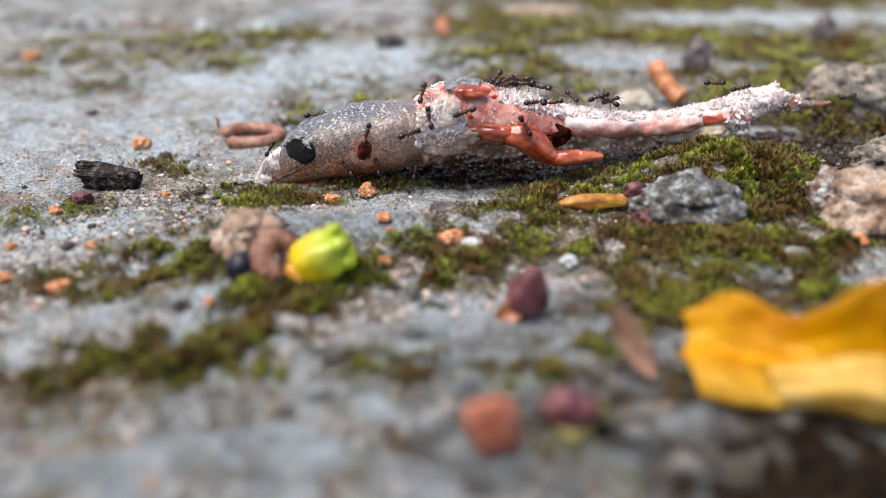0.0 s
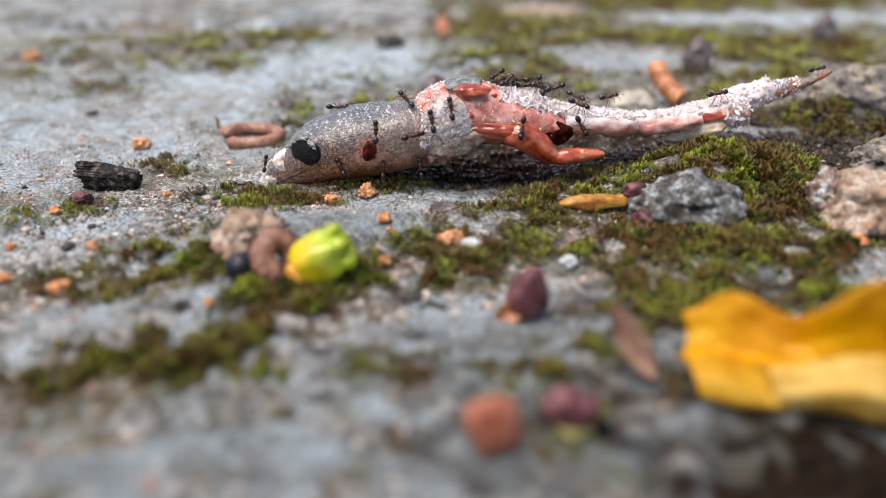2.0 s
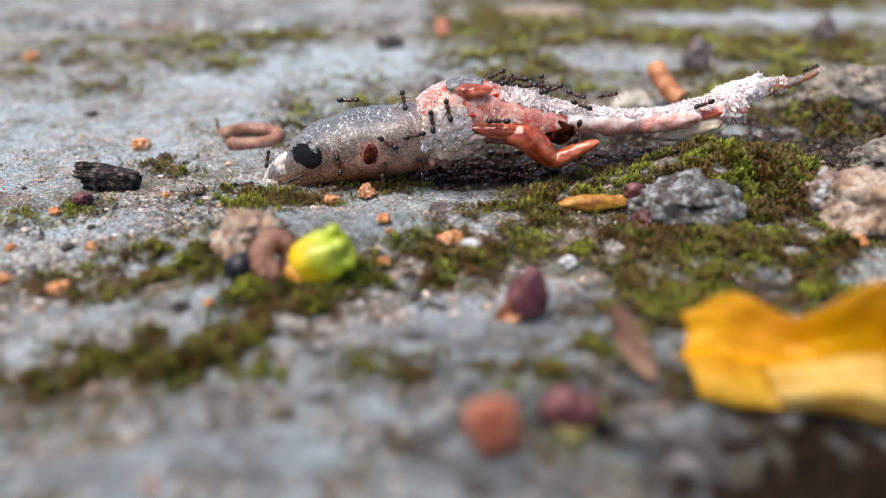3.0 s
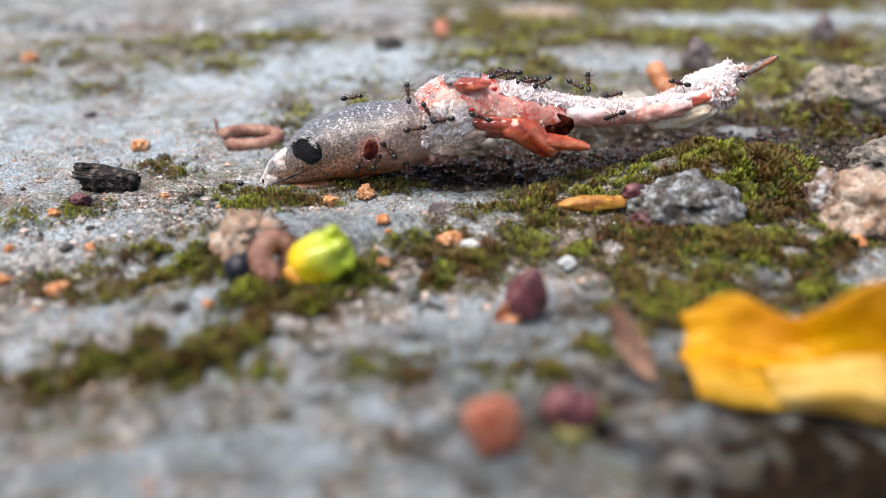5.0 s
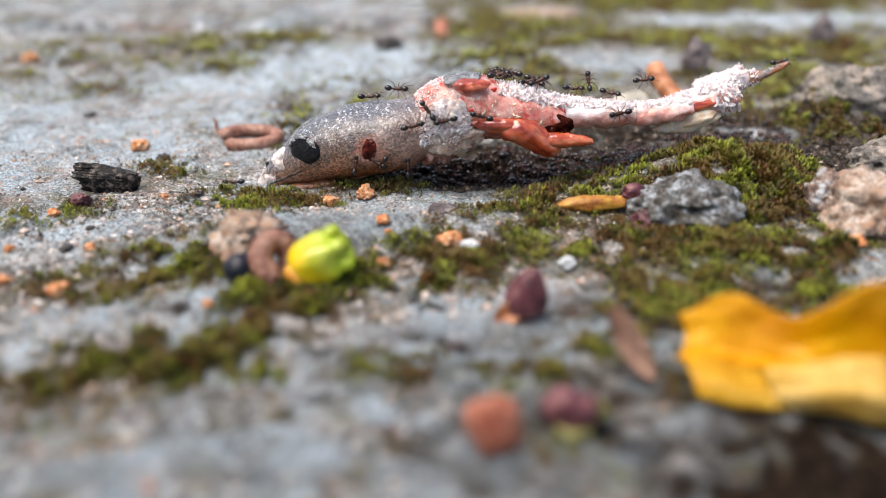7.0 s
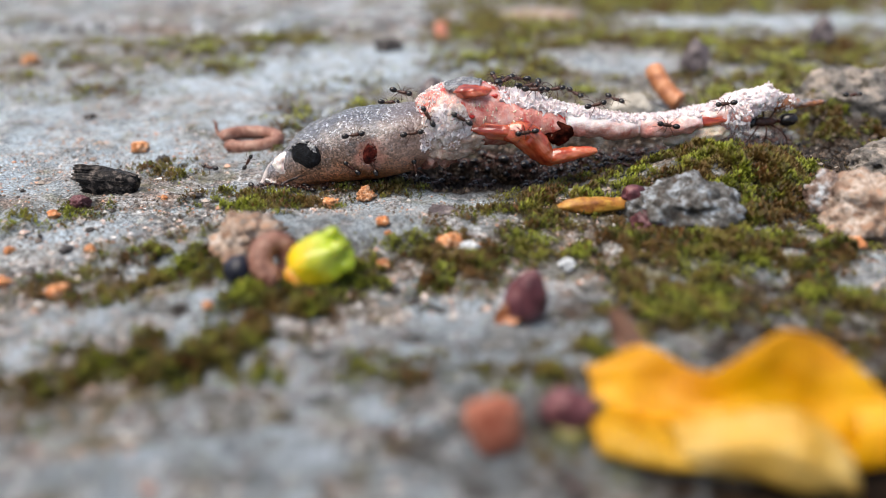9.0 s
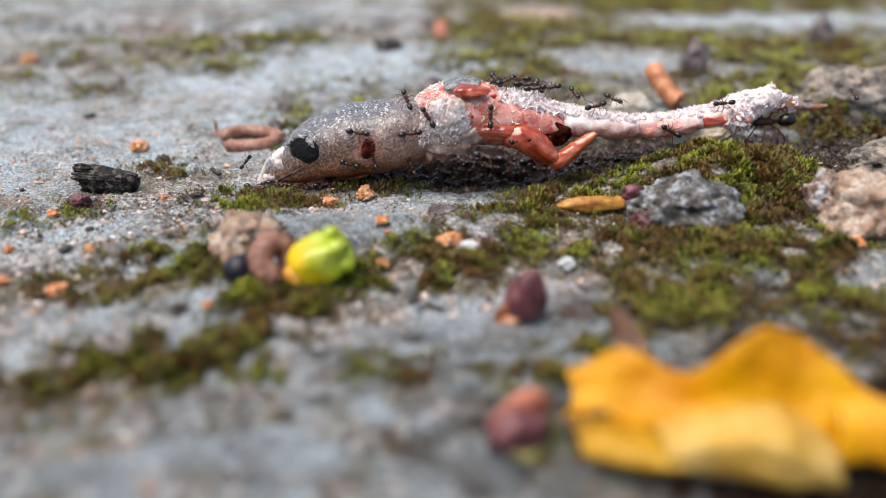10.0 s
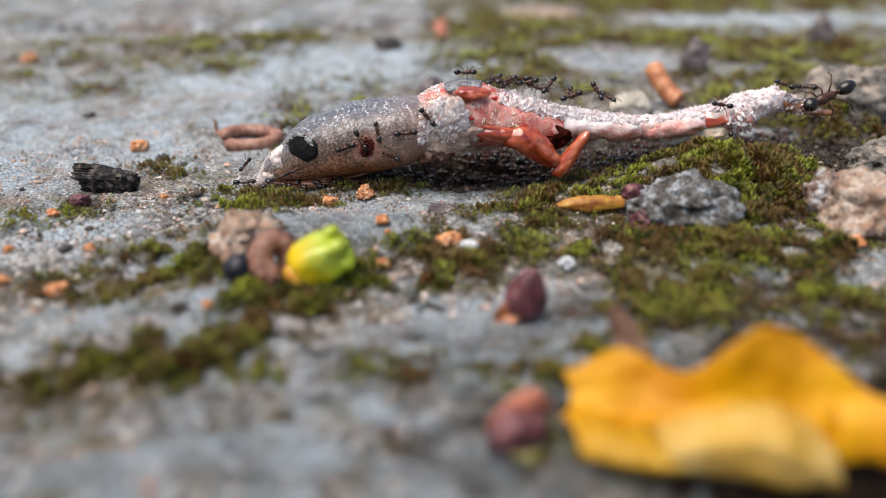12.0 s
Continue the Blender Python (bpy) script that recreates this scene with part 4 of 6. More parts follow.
def ring_points(rx, ry, a0, a1, n=14, lift=0.0):
    return [(rx * math.cos(radians(a0 + (a1 - a0) * i / n)), ry * math.sin(radians(a0 + (a1 - a0) * i / n)), lift * i / n) for i in range(n + 1)]


curled_stalk(-26.4, 97.31, ring_points(3.7, 2.7, -150, 190, 16, 0.6), 0.95, BROWN, "curled dry brown stalk with a hooked tip on the stone",
             tail=[(-3.9, 0.4, 0.5), (-4.6, 0.8, 0.7), (-5.0, 1.2, 1.4), (-4.9, 1.3, 2.2), (-5.3, 1.3, 2.6)])
curled_stalk(35.12, 113.91, [(-1.2, 3.0, 4.2), (-1.0, 2.0, 3.6), (-0.2, 0.6, 2.2), (1.0, -0.8, 0.9), (2.2, -2.0, 0.1)], 1.55, RUST, "blunt rust-brown stalk piece leaning on a beige pebble", rings=1)
curled_stalk(-15.29, 58.96, ring_points(1.4, 1.6, -110, 270, 18, 1.9), 1.15, BROWN, "tightly coiled dry brown stalk beside a green bud", rings=14, turn=25, lean=62, lift=1.5)

ob = part("bead", blob((1.45, 1.45, 1.5), 1.1, 4, 0.05, 0, 0.01), BEAD, None, "", spot_mm(-18.11, 57.62, on_ground(-18.11, 57.62)))
BEAD.node_tree.nodes["Principled BSDF"].inputs["Specular IOR Level"].default_value = 0.25
tagged(ob, "glossy blue-black round seed beside the coiled stalk", "seed")


def build_bud():
    x, y = -11.02, 58.32
    root = thing("flower_bud", spot_mm(x, y, on_ground(x, y) + 2.3, 0, -24, 12), "plump yellow-green flower bud with a starry crown, fallen on moss", "flower bud")
    bm = bmesh.new()
    bmesh.ops.create_icosphere(bm, subdivisions=5, radius=1.0)
    for v in bm.verts:
        p = v.co.copy()
        a = math.atan2(p.z, p.y)
        rib = 1 + 0.1 * math.cos(5 * a) * (0.4 + 0.6 * max(0, p.x))
        crown = 1 + 0.32 * max(0, p.x) ** 2 * max(0, math.cos(5 * a)) ** 2
        v.co = Vector((p.x * 2.9 + 0.35 * max(0, p.x) * max(0, math.cos(5 * a)), p.y * 2.35 * rib * crown * (1 - 0.12 * p.x), p.z * 2.35 * rib * crown * (1 - 0.12 * p.x)))
    part("body", roughen(bm, 1.5, 0.12, 2.0), BUD, root)
    base = blob((1.0, 1.35, 1.35), 4.0, 3, 0.15)
    part("base", base, BUD_TIP, root, "orange-brown withered base", spot_mm(-2.5, -0.5, -1.5))
    for k in range(5):
        a = 2 * math.pi * k / 5
        st = tube([(1.3, 1.4 * math.cos(a), 1.4 * math.sin(a)), (2.1, 1.65 * math.cos(a), 1.65 * math.sin(a)), (2.6, 1.8 * math.cos(a), 1.8 * math.sin(a)), (2.85, 1.85 * math.cos(a), 1.85 * math.sin(a))], [0.6, 0.75, 0.55, 0.2], 14)
        part("sepal", st, BUD, root)


build_bud()


def leaf_sheet(length, width, curl, thick=0.25, nx=24, ny=10, cup=0.4, wave=0.2, seed=0.0):
    """A pointed leaf or petal that curls along its length, with real thickness."""
    bm = bmesh.new()
    layers = []
    for side in (1, -1):
        rows = []
        for i in range(nx + 1):
            u = i / nx
            w = width * 0.5 * (math.sin(math.pi * min(1, 0.08 + u * 0.9)) ** 0.7)
            row = []
            for j in range(ny + 1):
                s = 2 * j / ny - 1
                x = length * (u - 0.5)
                z = curl * (2 * u - 1) ** 2 + cup * s * s + wave * noise.noise(Vector((x / 1.7 + seed, s * 1.5, seed)))
                row.append(bm.verts.new((x, w * s, z + side * thick / 2)))
            rows.append(row)
        for a, b in zip(rows, rows[1:]):
            for j in range(ny):
                bm.faces.new((a[j], a[j + 1], b[j + 1], b[j]))
        layers.append(rows)
    t, b = layers
    for i in range(nx):
        for j in (0, ny):
            bm.faces.new((t[i][j], t[i + 1][j], b[i + 1][j], b[i][j]))
    for j in range(ny):
        for i in (0, nx):
            bm.faces.new((t[i][j], t[i][j + 1], b[i][j + 1], b[i][j]))
    bmesh.ops.recalc_face_normals(bm, faces=bm.faces)
    return bm


def build_seed():
    x, y = 6.85, 53.1
    root = thing("seed_husk", spot_mm(x, y, on_ground(x, y) - 0.1, 8, 8, 0), "dull purple-brown pointed seed husk standing in the moss", "seed husk")
    bm = bmesh.new()
    bmesh.ops.create_icosphere(bm, subdivisions=4, radius=1.0)
    for v in bm.verts:
        p = v.co
        taper = 1 - 0.32 * p.z
        v.co = Vector((p.x * 1.75 * taper, p.y * 1.6 * taper, p.z * 2.6 + 2.45))
    part("shell", roughen(bm, 1.2, 0.18, 5.0, 0.05), MAROON, root)
    part("scale", leaf_sheet(2.6, 1.8, 0.3, 0.25, seed=3.0), RUST, root, "torn rust-brown flap at the base", spot_mm(-1.3, -0.9, 0.9, 60, -35, 10))


build_seed()


ob = part("dry_leaf", leaf_sheet(6.2, 2.1, 0.6, 0.3, seed=2.0), LEAF_BROWN, None, "", spot_mm(14.24, 45.57, on_ground(14.24, 45.57) + 1.9, 25, 38, -60))
tagged(ob, "curled dry brown leaf scrap leaning in the moss", "leaf")
root = thing("sheath", spot_mm(18.1, 73.41, on_ground(18.1, 73.41) + 0.45, 0, -3, 4), "yellow-brown dry leaf sheath with dark purple end on the moss", "leaf sheath")
part("blade", roughen(blob((4.4, 0.9, 0.95), 5.0, 4, 0.25, 0, 0.08), 1.2, 0.15, 1.0), SHEATH, root, "", spot_mm(-1.6, 0, -0.5))
part("husk", blob((2.0, 1.1, 1.1), 7.7, 4, 0.3), MAROON, root, "dark purple husk end", spot_mm(3.2, 0.3, -0.1, 0, 20, 0))
crumb(21.99, 69.74, 1.9, 7.4, MAROON, "flattened dark brown seed in moss beside the grey stone", "seed", "", "seed", 0.6)
crumb(0.37, 73.52, 1.4, 9.1, PURPLE, "thin dark purple shard of husk on the stone", "husk", "", "husk_shard", 0.3)


# ---- the fallen yellow petal ----
def petal_sheet(line, length, nx=60, ny=26, thick=0.22, seed=1.0):
    """A crumpled sheet; line(u, v) gives a point; thickness is added along the normals."""
    bm = bmesh.new()
    rows = []
    for i in range(nx + 1):
        rows.append([bm.verts.new(line(i / nx, j / ny)) for j in range(ny + 1)])
    for a, b in zip(rows, rows[1:]):
        for j in range(ny):
            bm.faces.new((a[j], a[j + 1], b[j + 1], b[j]))
    roughen(bm, 6.0, 0.5, seed)
    roughen(bm, 1.9, 0.35, seed, 0.12)
    bm.normal_update()
    back = {v: bm.verts.new(v.co - v.normal * thick) for v in list(bm.verts)}
    for f in list(bm.faces):
        bm.faces.new([back[v] for v in reversed(f.verts)])
    for e in [e for e in bm.edges if e.is_boundary and e.verts[0] in back and e.verts[1] in back]:
        bm.faces.new((e.verts[0], e.verts[1], back[e.verts[1]], back[e.verts[0]]))
    bmesh.ops.recalc_face_normals(bm, faces=bm.faces)
    return bm


def build_petal():
    root = thing("petal", spot_mm(0, 0, 0), "fallen crumpled bright yellow flower petal lying on the paving", "petal")

    def rim_of(x):
        return (5.4 + 0.7 * math.exp(-((x - 3.4) / 2.2) ** 2) + 3.4 * math.exp(-((x - 12.4) / (3.1 if x < 12.4 else 5.2)) ** 2)
                - 0.7 * math.exp(-((x - 8.0) / 1.8) ** 2) - 0.2 * max(0, x - 15))

    def section(x, v):
        """Across the petal, from the tucked front edge over the lip to the curled rim."""
        rim = rim_of(x)
        pts = [(0.8, 0.25), (-0.7, 0.3), (-1.35, 1.0), (-0.9, 1.75), (0.3, 2.15), (1.5, 2.1), (2.7, 2.0), (3.5, rim * 0.62), (3.8, rim * 0.86), (4.1, rim + 0.05)]
        q = v * (len(pts) - 1)
        i = min(int(q), len(pts) - 2)
        f = q - i
        f = f * f * (3 - 2 * f) * 0.4 + f * 0.6
        return pts[i][0] * (1 - f) + pts[i + 1][0] * f, pts[i][1] * (1 - f) + pts[i + 1][1] * f

    def wall(u, v):
        x = 27 * u
        y, z = section(x, 0.52 + 0.48 * v)
        k = 0.72 + 0.28 * math.sin(min(1, u * 6) * math.pi / 2)
        return (x + 0.5 * math.sin(v * 4) - 0.4 * (1 - v), y + 0.7 * math.sin(x / 2.1) * v, z * (k + (1 - k) * (1 - v)))

    def lip(u, v):
        x = 0.1 + 13.8 * u
        y, z = section(x, 0.56 * v)
        k = 0.8 + 0.2 * math.sin(min(1, u * 8) * math.pi / 2)
        return (x + 1.9 * (1 - v) * (1 - min(1, u * 4)), y * (0.85 + 0.25 * math.sin(5 * u + 0.4)) * k, z * (0.92 + 0.14 * math.cos(6 * u)) * k)

    def fold(u, v):
        x = 7.0 + 10.0 * u - 1.4 * v
        grow = math.sin(math.pi * (0.12 + 0.8 * u)) ** 0.7
        a = math.pi * (-0.1 + 1.0 * v)
        ridge = 0.45 * math.exp(-((v - 0.55 - 0.15 * math.sin(4 * u)) / 0.07) ** 2)
        return (x, 0.2 - (2.5 * grow + ridge) * math.sin(a) + 0.7 * v, 0.35 + (0.4 + 2.05 * grow * (0.65 + 0.45 * u)) * (1 - math.cos(a)) + ridge * 0.7)

    def tail(u, v):
        x = 16.5 + 12 * u
        a = math.pi * (0.0 + 0.8 * v)
        return (x, 1.6 - 1.4 * math.sin(a) + 2.0 * v, 1.5 + (2.0 - 0.5 * u) * (1 - math.cos(a)) - 0.4 * u * (1 - v))

    part("lobe", petal_sheet(wall, 27, 70, 24, seed=1.0), PETAL_DEEP, root, "deep yellow upright lobe with wavy rim")
    part("lobe", petal_sheet(lip, 19, 60, 26, seed=6.0), PETAL_MID, root, "rolled yellow lower lip")
    part("lobe", petal_sheet(fold, 13, 44, 30, seed=4.0), PETAL_PALE, root, "pale yellow folded lobe with a crease")
    part("lobe", petal_sheet(tail, 12, 40, 24, seed=8.0), PETAL_DEEP, root, "trailing end")
    return root


petal = build_petal()

# ---- bits that the petal pushes ----
bm = blob((2.0, 0.7, 2.4), 3.9, 4, 0.15, 0, 0.05)
for v in bm.verts:  # squarer than a pebble, and narrower towards the foot
    q = Vector((v.co.x / 2.0, 0, v.co.z / 2.4 - 1))
    k = q.length / max((abs(q.x) ** 2.4 + abs(q.z) ** 2.4) ** (1 / 2.4), 1e-6)
    v.co = Vector((v.co.x * k * (0.95 - 0.05 * q.z), v.co.y + 0.25 * q.x * q.x, 2.4 + 2.4 * q.z * k))
chip = part("chip", bm, PINKISH, None, "", spot_mm(3.65, 36.45, on_ground(3.65, 36.45)))
tagged(chip, "rounded terracotta-pink chip standing on the stone", "chip")
husk = thing("husk", spot_mm(8.51, 38.34, on_ground(8.51, 38.34)), "crumpled maroon husk lying before the petal", "husk")
part("shell", blob((1.9, 1.3, 1.8), 2.4, 4, 0.4), MAROON, husk)
part("scale", blob((1.5, 0.8, 0.9), 6.4, 4, 0.4), OLIVE, husk, "olive torn flap", spot_mm(1.2, 0.6, 0.3, 0, 20, 0))
part("scale", blob((1.5, 1.0, 0.8), 9.4, 4, 0.4), OLIVE, husk, "olive-yellow torn flap", spot_mm(0.2, -0.9, -0.3, 0, 20, 40))


# ---- the dead lizard ----
def crumbs_on(rng, count, place, small, big):
    """Many little angular flakes joined in one mesh."""
    ball = bmesh.new()
    bmesh.ops.create_icosphere(ball, subdivisions=1, radius=1.0)
    shape = [v.co.copy() for v in ball.verts]
    index = {v: i for i, v in enumerate(ball.verts)}
    tris = [tuple(index[v] for v in f.verts) for f in ball.faces]
    ball.free()
    verts, faces = [], []
    for _ in range(count):
        r = rng.uniform(small, big)
        m = Matrix.Translation(place(rng)) @ Euler((rng.uniform(0, 6), rng.uniform(0, 6), rng.uniform(0, 6))).to_matrix().to_4x4() @ Matrix.Diagonal((r * rng.uniform(0.8, 2.4), r * rng.uniform(0.5, 1.1), r * rng.uniform(0.2, 0.6), 1))
        base = len(verts)
        verts += [m @ (c * rng.uniform(0.6, 1.35)) for c in shape]
        faces += [(a + base, b + base, c + base) for a, b, c in tris]
    me = bpy.data.meshes.new("tmp")
    me.from_pydata(verts, [], faces)
    bm = bmesh.new()
    bm.from_mesh(me)
    bpy.data.meshes.remove(me)
    return bm


def surface_point(stations, u, a):
    """A point of a loft: u along it, a around it, and the middle of that ring."""
    i = min(int(u * (len(stations) - 1)), len(stations) - 2)
    f = u * (len(stations) - 1) - i
    x, t, l, h = [stations[i][k] * (1 - f) + stations[i + 1][k] * f for k in range(4)]
    return (x, h * math.cos(a), (t + l) / 2 + (t - l) / 2 * math.sin(a))


LY = 84.0
lizard = thing("dead_lizard", spot_mm(0, LY, 0), "dead young lizard with grey scaly head and torn pink body", "lizard")
UPPER = [(-23.15, -0.61, -1.7, 0.5), (-22.21, 1.48, -1.6, 1.5), (-20.81, 2.94, -1.35, 2.3), (-19.29, 4.38, -1.0, 2.9), (-17.07, 6.43, -0.5, 3.8), (-14.96, 7.61, -0.1, 4.4), (-12.23, 8.5, 0.3, 4.9), (-9.54, 8.98, 0.6, 5.1), (-6.88, 9.31, 1.1, 5.2), (-4.56, 9.45, 1.77, 5.0), (-2.58, 9.25, 2.72, 4.6), (-0.6, 8.7, 3.66, 4.0)]
LOWER = [(-23.2, -1.1, -2.1, 1.3), (-21.21, -0.3, -2.1, 2.5), (-19.04, 0.3, -1.9, 3.1), (-16.54, 0.7, -1.4, 3.3), (-14.1, 0.8, -0.8, 3.0), (-11.33, 1.0, 0.0, 2.6), (-8.55, 1.6, 0.8, 2.2), (-5.78, 2.4, 1.6, 1.8)]


def crust_place(g, c):
    """A place on the near side of the torn neck's lump."""
    a, w = (g.uniform(-0.5, 3.6) if g.random() < 0.85 else g.uniform(0, 6.283)), math.sqrt(g.random()) * 1.02
    return (c[0] + 2.6 * w * math.cos(a), c[1] - LY - 1.0 * math.sqrt(max(0.0, 1 - w * w)), c[2] + 2.6 * w * math.sin(a))


def ear_edge(g, x, y, z):
    """A place on the ear hole's ragged edge."""
    a = g.uniform(0, 6.283)
    return (x + g.uniform(0.8, 1.0) * math.cos(a), y - 0.15, z + g.uniform(1.2, 1.5) * math.sin(a))


def build_head():
    bm = roughen(roughen(loft(refine(UPPER, 150), 80, 2.2), 2.6, 0.3, 3.0), 0.8, 0.09, 1.0, 0.04)
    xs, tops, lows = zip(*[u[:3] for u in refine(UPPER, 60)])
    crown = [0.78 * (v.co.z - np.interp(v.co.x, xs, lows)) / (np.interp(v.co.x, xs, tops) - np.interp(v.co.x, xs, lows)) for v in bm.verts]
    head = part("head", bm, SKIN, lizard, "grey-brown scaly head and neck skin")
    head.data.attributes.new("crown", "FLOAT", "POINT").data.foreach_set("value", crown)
    part("lower_jaw", roughen(loft(refine(LOWER, 50), 32, 2.2), 0.9, 0.12, 4.0, 0.05), JAW, head, "tan-orange lower jaw")
    st = refine(UPPER, 90)

    def front(px_x, z):
        i = min(range(len(st)), key=lambda k: abs(st[k][0] - px_x))
        x, t, l, h = st[i]
        k = max(-1.0, min(1.0, (z - (t + l) / 2) / ((t - l) / 2)))
        return -h * math.sqrt(max(0.0, 1 - abs(k) ** 2.2)) ** 0.9

    ex, ez = -16.5, 4.6
    y = front(ex, ez)
    eye = blob((1.95, 0.6, 1.75), 2.0, 4, 0.1, 0, 0.04)
    part("eye_socket", eye, SOCKET, head, "sunken black eye socket", spot_mm(ex, y + 0.15, ez - 1.75, 0, 0, -24))
    flecks = random.Random(3)

    def lid(g):
        a = radians(g.uniform(30, 165))
        w = g.uniform(1.75, 2.1)
        return (w * math.cos(a), -0.3 - g.uniform(0, 0.15), w * 0.9 * math.sin(a))

    part("eyelid_rim", crumbs_on(flecks, 70, lid, 0.05, 0.2), RIM, head, "frayed pale eyelid edge", spot_mm(ex, y + 0.1, ez, 0, 0, -24), smooth=False)
    hx, hz = -9.16, 5.31
    part("ear_opening", blob((0.8, 0.35, 1.3), 5.0, 4, 0.15, 0, 0.05), EAR, head, "dark red open ear hole", spot_mm(hx, front(hx, hz) - 0.05, hz - 1.3, 0, 12, 0))
    tint_near(SKIN, (hx + 0.2, front(hx, hz), hz - 0.2), 1.9, (0.5, 0.22, 0.17), 0.75)
    ring = crumbs_on(flecks, 60, lambda g: ear_edge(g, hx, front(hx, hz), hz), 0.05, 0.18)
    part("ear_edge", ring, RAW, head, "ragged pink edge of the ear hole", smooth=False)
    sx, sz = -20.31, 2.48
    part("bared_snout", blob((1.4, 1.4, 1.65), 3.0, 4, 0.3, 0, 0.14), SNOUT, head, "pale bared tissue at the snout", spot_mm(sx, -1.15, sz - 1.65, 0, 30, 0))
    sx, sz = -21.54, 0.54
    part("bared_snout", blob((1.15, 1.5, 1.5), 6.0, 4, 0.3, 0, 0.14), SNOUT, head, "pale bared tissue at the snout tip", spot_mm(sx, -0.9, sz - 1.5, 0, 20, 0))
    lip = [(a, front(a, c) + 0.1, c) for a, c in ((-22.4, -0.6), (-21.2, -0.1), (-20.0, 0.5), (-18.6, 1.3), (-17.0, 2.2))]
    part("upper_lip", roughen(tube(lip, [0.14, 0.18, 0.18, 0.16, 0.06], 10), 0.4, 0.08, 2.0), LIP, head, "dark lip edge")
    rng = random.Random(7)
    nstations = refine(UPPER, 60)
    flakes = crumbs_on(rng, 1300, lambda g: surface_point(nstations, 1.0 - 0.11 * g.random() ** 1.6, g.uniform(1.3, 3.3)), 0.04, 0.17)
    tagged(part("torn_flesh", flakes, CRUMBLY, head, "white crumbly flesh at the torn neck", smooth=False), kind="stuff")
    pale_flecks = crumbs_on(rng, 420, lambda g: surface_point(nstations, g.uniform(0.1, 1.0) ** 0.7, g.gauss(1.75, 0.28)), 0.03, 0.1)
    tagged(part("loose_skin", pale_flecks, RIM, head, "loose pale scales along the crown"), kind="stuff")
    fold = -1.47, 83.0, 5.58
    part("neck_flesh", roughen(blob((4.0, 2.6, 3.0), 7.0, 4, 0.3, 0, 0.15), 0.6, 0.25, 6.0), RAW, head, "brown-pink raw neck tissue", spot_mm(fold[0], fold[1] - LY, fold[2] - 3.0))
    fold = -1.31, 80.9, 4.8
    part("skin_shred", roughen(blob((1.5, 0.5, 1.7), 5.5, 4, 0.4, 0, 0.2), 0.5, 0.25, 4.0), RAW, head, "hanging pink shred of skin", spot_mm(fold[0], fold[1] - LY, fold[2] - 1.7, 0, 25, 0))
    fold = -0.06, 80.0, 7.96
    part("flesh_lump", roughen(blob((2.5, 1.1, 2.5), 6.0, 4, 0.4, 0, 0.18), 0.45, 0.3, 1.0), GRISTLE, head, "ragged white flesh lump", spot_mm(fold[0], fold[1] - LY, fold[2] - 2.4))
    crust = crumbs_on(rng, 1300, lambda g: crust_place(g, fold), 0.05, 0.22)
    tagged(part("crust", crust, CRUMBLY, head, "glittering white crust on the torn neck", smooth=False), kind="stuff")
    fold = 0.6, 80.1, 5.57
    part("flesh_lump", roughen(blob((3.2, 0.7, 1.6), 8.0, 4, 0.45, 0, 0.25), 0.5, 0.3, 2.0), FLAP, head, "translucent beige skin flap", spot_mm(fold[0], fold[1] - LY, fold[2] - 1.5, 0, -6, 0))
    fold = -2.38, 81.2, 4.13
    part("forelimb_stump", roughen(blob((1.3, 1.0, 1.8), 4.0, 4, 0.35, 0, 0.15), 0.5, 0.2, 3.0), RAW, head, "red-brown forelimb stump", spot_mm(fold[0], fold[1] - LY, fold[2] - 1.8, 0, 15, 0))
    return head


head = build_head()


def lizard_section(name, stations, material, label, turn, x, z, y, n=50, rough_amount=0.2, seed=1.0):
    """A rigid piece of the body, its origin at the joint towards the head."""
    bm = roughen(loft(refine(stations, n), 32, 2.0), 1.0, rough_amount, seed, 0.1)
    return part(name, bm, material, lizard, label, spot_mm(x, y - LY, z, 0, -turn, 0))


TORSO_ROWS = [(0.0, -3.31, 5.23, 3.3), (1.5, -3.31, 5.23, 4.1), (2.5, -2.96, 5.34, 4.2), (3.2, -2.91, 5.34, 4.7), (5.0, -2.93, 6.01, 5.4), (5.5, -3.13, 6.15, 5.3), (6.5, -3.13, 6.15, 5.3), (7.2, -2.9, 5.79, 5.6), (9.0, -2.89, 5.51, 4.6), (9.5, -3.08, 5.59, 4.1), (10.5, -3.06, 5.41, 3.8), (12.0, -3.05, 5.34, 3.0)]
RUMP_ROWS = [(0.0, 11.9, 6.12, -0.5), (1.5, 11.89, 6.33, -0.9), (2.5, 12.03, 6.43, -0.9), (3.2, 12.08, 6.57, 0.0), (5.0, 11.66, 7.38, 1.7), (5.5, 11.65, 7.52, 2.3), (6.5, 11.65, 7.52, 1.7), (7.2, 11.83, 7.24, 1.1), (9.0, 12.42, 6.75, -3.3), (9.5, 12.23, 6.69, -3.3), (10.5, 12.47, 6.44, -1.9), (12.0, 12.7, 6.15, -1.9)]
TAIL_A_ROWS = [(0.0, 20.67, 6.04, 0.4), (1.5, 20.66, 6.19, 0.9), (2.5, 20.66, 6.29, 1.0), (3.2, 20.34, 6.58, 2.1), (5.0, 19.31, 7.6, 4.3), (5.5, 19.09, 7.81, 2.7), (6.5, 19.3, 7.74, 2.2), (7.2, 19.71, 7.39, 1.1), (9.0, 20.87, 6.26, 0.5), (9.5, 20.89, 6.19, 0.5), (10.5, 21.12, 6.16, 0.0), (12.0, 21.3, 5.86, 0.9)]
